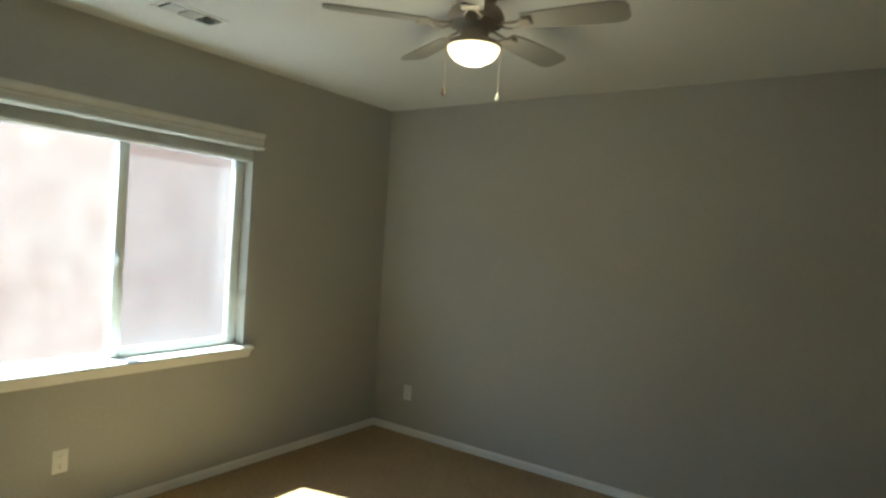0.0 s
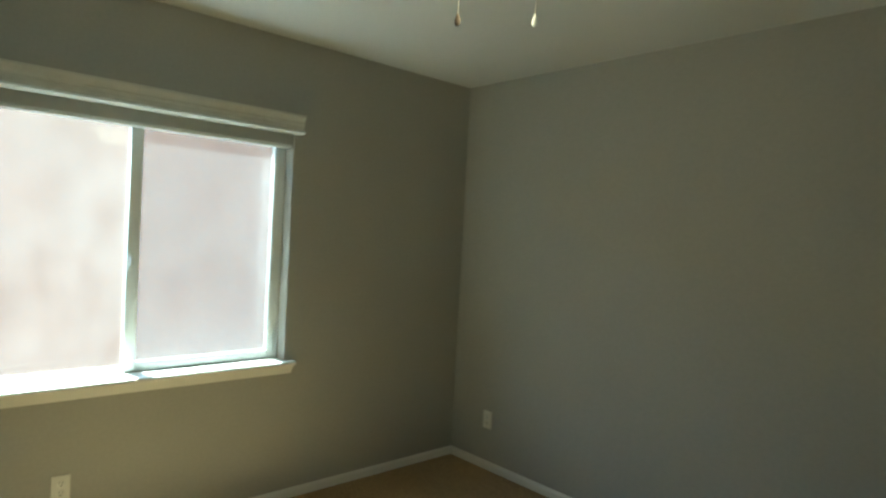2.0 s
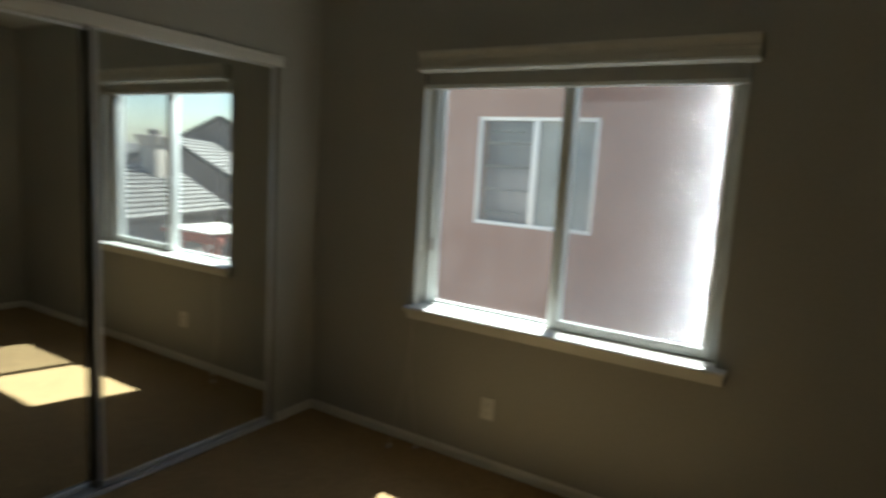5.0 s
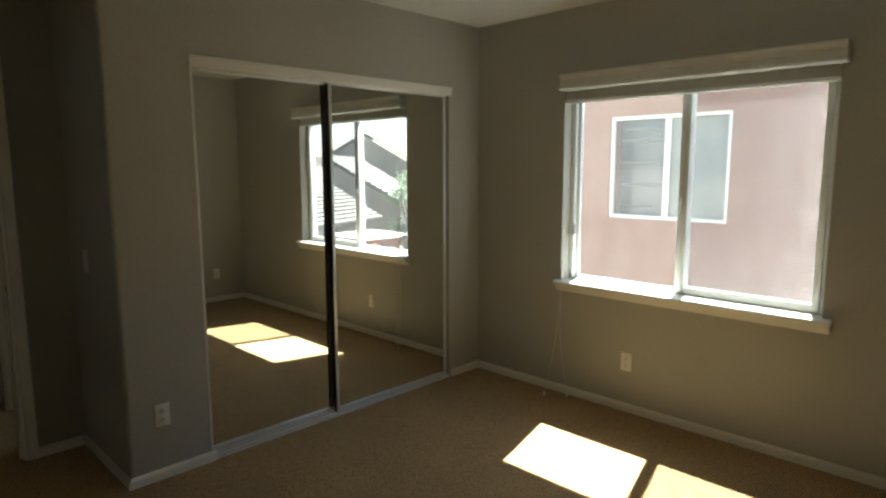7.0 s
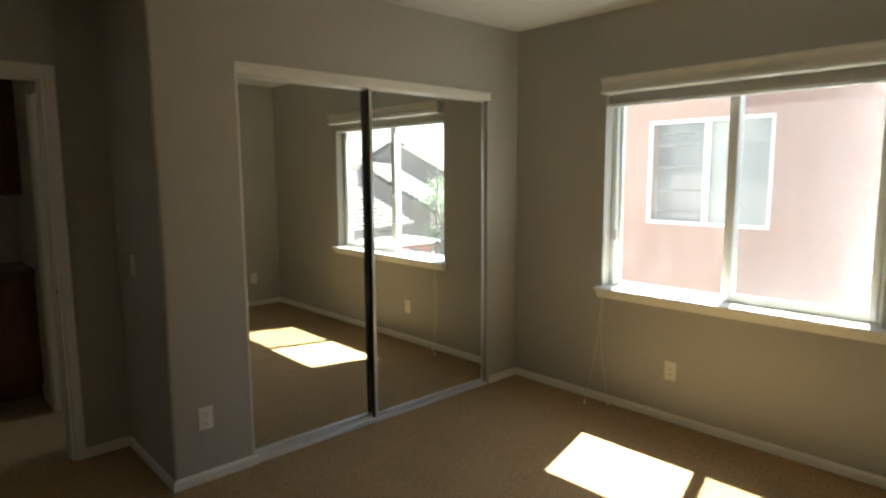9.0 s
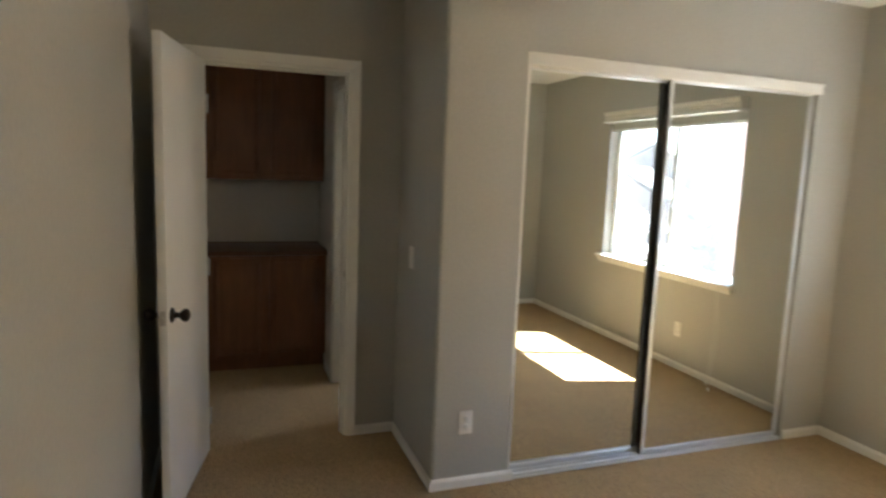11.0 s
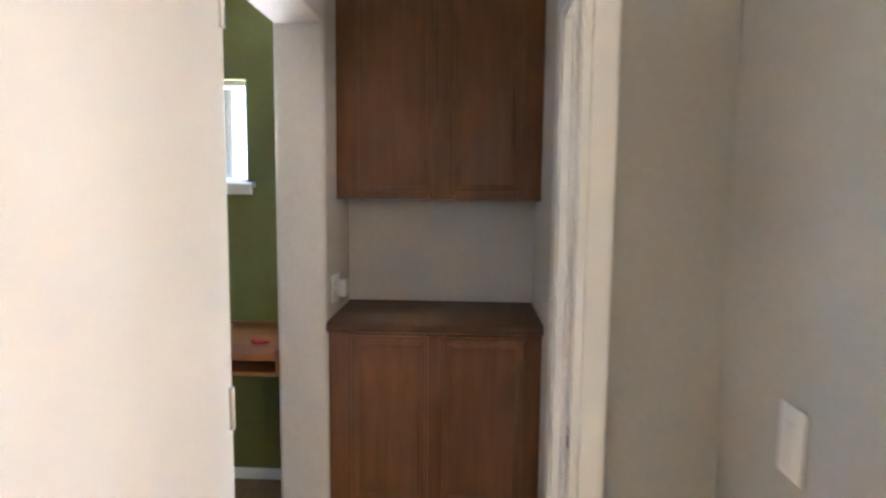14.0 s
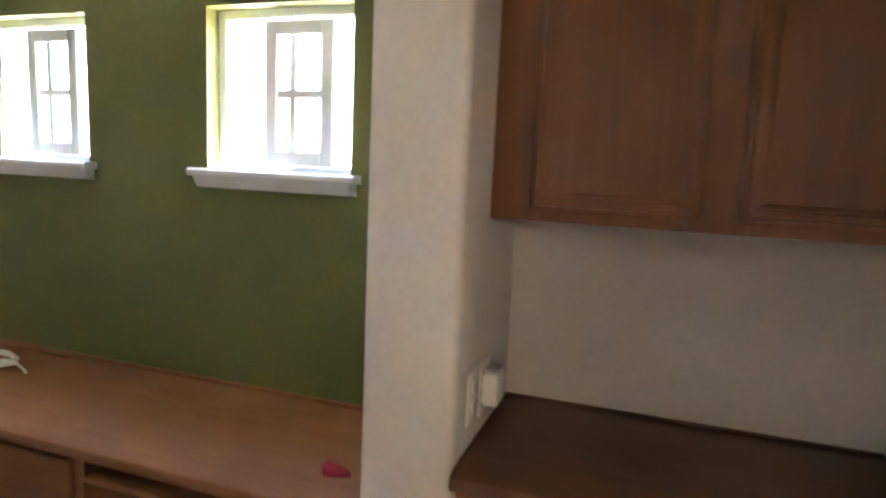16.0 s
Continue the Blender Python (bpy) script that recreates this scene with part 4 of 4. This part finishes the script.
# ---- laundry room cabinets ----
def laundry():
    ya, yb = -2.625, -0.6
    n = 3
    step = (yb - ya) / n
    for i in range(n):
        a, b = ya + i * step, ya + (i + 1) * step - 0.002
        c = empty("laundry_base_cabinet", (-2.2, (a + b) / 2, 0), "white painted base cabinet with a drawer and doors", "cabinet", "laundry base cabinets")
        boxes("body", M_WHITECAB, c, (NX0 + 0.001, -1.82, a, b, 0.0, 0.845), bevel=0.002)
        boxes("drawer", M_WHITECAB, c, (-1.819, -1.80, a + 0.03, b - 0.03, 0.66, 0.82), bevel=0.006)
        panel_door("door", c, -1.819, a + 0.03, b - 0.03, 0.12, 0.63, M_WHITECAB)
        rehang(c)
        u = empty("laundry_wall_cabinet", (-2.3, (a + b) / 2, 1.405), "white painted wall cabinet with panel doors", "cabinet", "laundry wall cabinets")
        boxes("body", M_WHITECAB, u, (NX0 + 0.001, -2.10, a, b, 1.405, 2.3), bevel=0.002)
        panel_door("door", u, -2.099, a + 0.03, b - 0.03, 1.445, 2.27, M_WHITECAB)
        rehang(u)
    t = empty("laundry_counter", (-2.2, -1.5, 0.846), "cream laminate counter on white cabinets", "countertop")
    boxes("slab", M_COUNTER, t, (NX0 + 0.001, -1.785, ya, yb, 0.846, 0.884), bevel=0.005)
    rehang(t)


laundry()

# ---- outside ----
GZ = -3.0
bm = bmesh.new()
box(bm, -600, 600, -600, 600, GZ - 0.3, GZ)
structure("ground", bm, M_GROUND, "dry bare ground of the back yards", "ground")
bm = bmesh.new()
for b in ((NX0 - 0.12, W + 0.12, 0.0, 0.16), (NX0 - 0.12, W + 0.12, -6.32, -6.16), (NX0 - 0.12, NX0 + 0.04, -6.16, 0.0), (W - 0.04, W + 0.12, -6.16, 0.0)):
    box(bm, *b, GZ, -0.121)
structure("wall_lower_storey", bm, M_STUCCO, "pink stucco walls of the storey below", "wall")


def house_window(parent, x0, x1, z0, z1, y):
    """White slider with blinds behind it, in a wall that faces south."""
    w = new("window")
    w.parent = parent
    w.empty_display_size = 0.05
    t = 0.045
    boxes("frame", M_VINYL, w, (x0, x0 + t, y - 0.03, y + 0.02, z0, z1), (x1 - t, x1, y - 0.03, y + 0.02, z0, z1), (x0 + t, x1 - t, y - 0.03, y + 0.02, z0, z0 + t),
          (x0 + t, x1 - t, y - 0.03, y + 0.02, z1 - t, z1), ((x0 + x1) / 2 - 0.035, (x0 + x1) / 2 + 0.035, y - 0.028, y + 0.02, z0 + t, z1 - t), bevel=0.004)
    return w


def neighbour_house():
    y, XE, ZE = 4.345, 5.33, 2.75
    h = empty("neighbour_house", (1.0, y, GZ), "pink stucco house across the side yard with a white window", "house")
    x0, x1, z0, z1 = -1.36, 0.26, 0.825, 2.21
    bm = bmesh.new()
    box(bm, -14, x0, y, y + 0.3, GZ, ZE)
    box(bm, x1, XE, y, y + 0.3, GZ, ZE)
    box(bm, x0, x1, y, y + 0.3, GZ, z0)
    box(bm, x0, x1, y, y + 0.3, z1, ZE)
    box(bm, XE - 0.3, XE, y + 0.3, y + 9, GZ, ZE)
    part("wall", bm, M_STUCCO, h, smooth=False)
    bm = bmesh.new()
    extrude_profile(bm, [(y - 0.35, ZE), (y + 9.3, ZE), (y + 4.5, 4.6)], "x", -14.3, 6.6)
    part("roof", bm, M_ROOF, h, smooth=False)
    house_window(h, x0, x1, z0, z1, y + 0.05)
    bm = bmesh.new()
    box(bm, x0 + 0.05, x1 - 0.05, y + 0.07, y + 0.075, z0 + 0.05, z1 - 0.05)
    part("pane", bm, M_CLEAR, h, smooth=False)
    zz = z0 + 0.06
    k = 0
    rng = random.Random(2)
    while zz < z1 - 0.06:
        bm = bmesh.new()
        a, b = ((x0 + x1) / 2 + 0.03, x1 - 0.06)
        box(bm, a, b, -0.002, 0.002, -0.024, 0.024)
        bmesh.ops.transform(bm, matrix=Matrix.Translation((0, y + 0.12, zz)) @ Matrix.Rotation(radians(72), 4, "X") @ Matrix.Rotation(radians(-90 + 12), 4, "X"), verts=bm.verts)
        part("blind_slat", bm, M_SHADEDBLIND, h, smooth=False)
        if rng.random() < 0.22:
            bm = bmesh.new()
            a, b = x0 + 0.06 + rng.uniform(0, 0.08), (x0 + x1) / 2 - 0.03 - rng.uniform(0, 0.25)
            box(bm, a, b, -0.002, 0.002, -0.022, 0.022)
            bmesh.ops.transform(bm, matrix=Matrix.Translation((0, y + 0.16, zz)) @ Matrix.Rotation(radians(rng.uniform(25, 70)), 4, "X"), verts=bm.verts)
            part("blind_slat", bm, M_SHADEDSLAT, h, smooth=False)
        zz += 0.05
    # dark sheet whose colour stands in for the unlit room behind the blinds
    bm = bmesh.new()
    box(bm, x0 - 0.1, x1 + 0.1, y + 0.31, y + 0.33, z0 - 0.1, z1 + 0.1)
    part("dark_room_sheet", bm, M_DARKROOM, h, smooth=False)
    rehang(h)


neighbour_house()


def tiled_slope(parent, p0, p1, up, rows):
    """Courses of roof tile as stepped strips from the eave line p0-p1 up the slope."""
    p0, p1, up = Vector(p0), Vector(p1), Vector(up)
    n = (p1 - p0).cross(up).normalized()
    if n.z < 0:
        n = -n
    for i in range(rows):
        a, b = up * (i / rows), up * ((i + 1.08) / rows)
        bm = bmesh.new()
        vs = [bm.verts.new(p) for p in (p0 + a + n * 0.07, p1 + a + n * 0.07, p1 + b, p0 + b, p0 + a, p1 + a)]
        bm.faces.new(vs[:4])
        bm.faces.new((vs[4], vs[5], vs[1], vs[0]))
        part("tile_course", bm, M_ROOF, parent, smooth=False)


def gable_house(name, loc, rz, length, width, eave, ridge, label, chimney=None, rows=16, boards=False):
    """A house with its ridge along its own x axis, turned by rz degrees; heights count from the ground."""
    h = empty(name, (0, 0, 0), label, "house")
    x0, x1, y0, y1 = -length / 2, length / 2, -width / 2, width / 2
    bm = bmesh.new()
    extrude_profile(bm, [(y0, 0), (y1, 0), (y1, eave), (0, ridge - 0.15), (y0, eave)], "x", x0, x1)
    part("wall", bm, M_BROWNWALL, h, smooth=False)
    if boards:
        z = 0.3
        while z < eave - 0.12:
            boxes("siding_board", M_BROWNWALL, h, (x0, x1, y1 + 0.001, y1 + 0.03, z, z + 0.20), bevel=0.006)
            z += 0.215
    r = new("roof")
    r.parent = h
    r.empty_display_size = 0.1
    tiled_slope(r, (x0 - 0.4, y0 - 0.4, eave - 0.05), (x1 + 0.4, y0 - 0.4, eave - 0.05), (0, -y0 + 0.4, ridge - eave + 0.05), rows)
    tiled_slope(r, (x0 - 0.4, y1 + 0.4, eave - 0.05), (x1 + 0.4, y1 + 0.4, eave - 0.05), (0, -y1 - 0.4, ridge - eave + 0.05), rows)
    if chimney:
        cx, cy, ct = chimney
        c = boxes("chimney", M_STONE, h, (cx - 0.27, cx + 0.27, cy - 0.25, cy + 0.25, eave, ct), bevel=0.02)
        bm = bmesh.new()
        bmesh.ops.create_cone(bm, cap_ends=True, segments=4, radius1=0.38, radius2=0.52, depth=0.24,
                              matrix=Matrix.Translation((cx, cy, ct - 0.12)) @ Matrix.Rotation(radians(45), 4, "Z"))
        part("collar", bm, M_STONE, c, smooth=False)
        boxes("cap", M_STONE, c, (cx - 0.40, cx + 0.40, cy - 0.37, cy + 0.37, ct + 0.002, ct + 0.07), bevel=0.015)
        boxes("flue", M_BROWNWALL, c, (cx - 0.13, cx + 0.13, cy - 0.11, cy + 0.11, ct + 0.072, ct + 0.24), bevel=0.015)
    h.matrix_basis = pose(*loc, GZ, 0, 0, rz)
    return h


M_STONE = material("chimney_stucco", (0.36, 0.32, 0.27), 0.9, vary=0.08, scale=3, bump=0.5, bump_scale=40)
gable_house("rear_house", (13.0, 4.25), 69.5, 9.0, 3.6, 2.9, 4.05, "brown boarded house with a sunlit tile roof and chimney", (3.64, 0.45, 4.85), 12, True)
gable_house("rear_house", (20.8, 14.25), 45.6, 11.0, 5.8, 3.05, 5.0, "brown house with a long pale tiled roof slope")
gable_house("rear_house", (26.8, 20.5), 43, 8.0, 7.0, 4.1, 6.35, "tall dark brown house with its gable end in shade")
gable_house("rear_house", (25.2, 9.9), 120, 8.0, 7.0, 3.0, 4.72, "distant brown house with a low tiled roof")


def tree(at, height, spread, seed, label):
    rng = random.Random(seed)
    t = empty("tree", at, label, "tree")
    x, y, z = at
    bm = bmesh.new()
    cyl(bm, (x, y, z), (x + 0.1, y, z + height * 0.5), 0.14, 0.09, 10)
    tips = []
    for i in range(9):
        a = i * 2.4
        st = Vector((x + 0.1, y, z + height * (0.3 + 0.03 * i)))
        en = st + Vector((math.cos(a) * spread * rng.uniform(0.4, 0.8), math.sin(a) * spread * rng.uniform(0.4, 0.8), height * rng.uniform(0.15, 0.4)))
        cyl(bm, st, en, 0.05, 0.015, 7)
        tips.append(en)
    part("trunk", bm, M_BARK, t)
    verts, faces = [], []
    for tip in tips + [Vector((x, y, z + height * 0.8))]:
        for k in range(620):
            c = tip + Vector((rng.gauss(0, 0.30), rng.gauss(0, 0.30), rng.gauss(0, 0.28))) * spread * 0.8
            u = Vector((rng.gauss(0, 1), rng.gauss(0, 1), rng.gauss(0, 1))).normalized()
            v = u.orthogonal().normalized()
            s = rng.uniform(0.03, 0.06)
            b = len(verts)
            verts += [tuple(c - u * s), tuple(c + v * s * 0.45), tuple(c + u * s), tuple(c - v * s * 0.45)]
            faces.append((b, b + 1, b + 2, b + 3))
    me = bpy.data.meshes.new("crown")
    me.from_pydata(verts, [], faces)
    me.materials.append(M_LEAF)
    o = new("crown", me)
    o.parent = t
    rehang(t)


tree((11.3, 9.85, GZ), 4.5, 0.8, 3, "green leafy tree in a back yard")
tree((6.62, 5.72, GZ), 3.4, 0.62, 8, "bright green leafy shrub beside the pink house")


def pergola(at):
    x, y, z = at
    p = empty("pergola", at, "red-brown timber patio shelter with a pale canopy", "pergola")
    for dx in (-0.75, 0.75):
        for dy in (-0.6, 0.6):
            boxes("post", M_REDBROWN, p, (x + dx - 0.05, x + dx + 0.05, y + dy - 0.05, y + dy + 0.05, z, z + 2.3), bevel=0.01)
            bm = bmesh.new()
            cyl(bm, (x + dx, y + dy, z + 1.9), (x + dx * 0.5, y + dy, z + 2.29), 0.04, seg=6)
            part("brace", bm, M_REDBROWN, p)
    for dy in (-0.6, 0.6):
        boxes("beam", M_REDBROWN, p, (x - 0.95, x + 0.95, y + dy - 0.05, y + dy + 0.05, z + 2.301, z + 2.47), bevel=0.01)
    for i in range(7):
        xx = x - 0.84 + i * 0.28
        boxes("rafter", M_REDBROWN, p, (xx - 0.03, xx + 0.03, y - 0.85, y + 0.85, z + 2.471, z + 2.56), bevel=0.005)
    boxes("canopy", M_COUNTER, p, (x - 0.9, x + 0.9, y - 0.8, y + 0.8, z + 2.562, z + 2.60), bevel=0.01, label="pale canopy sheet")
    rehang(p)


pergola((9.7, 6.75, GZ + 0.15))
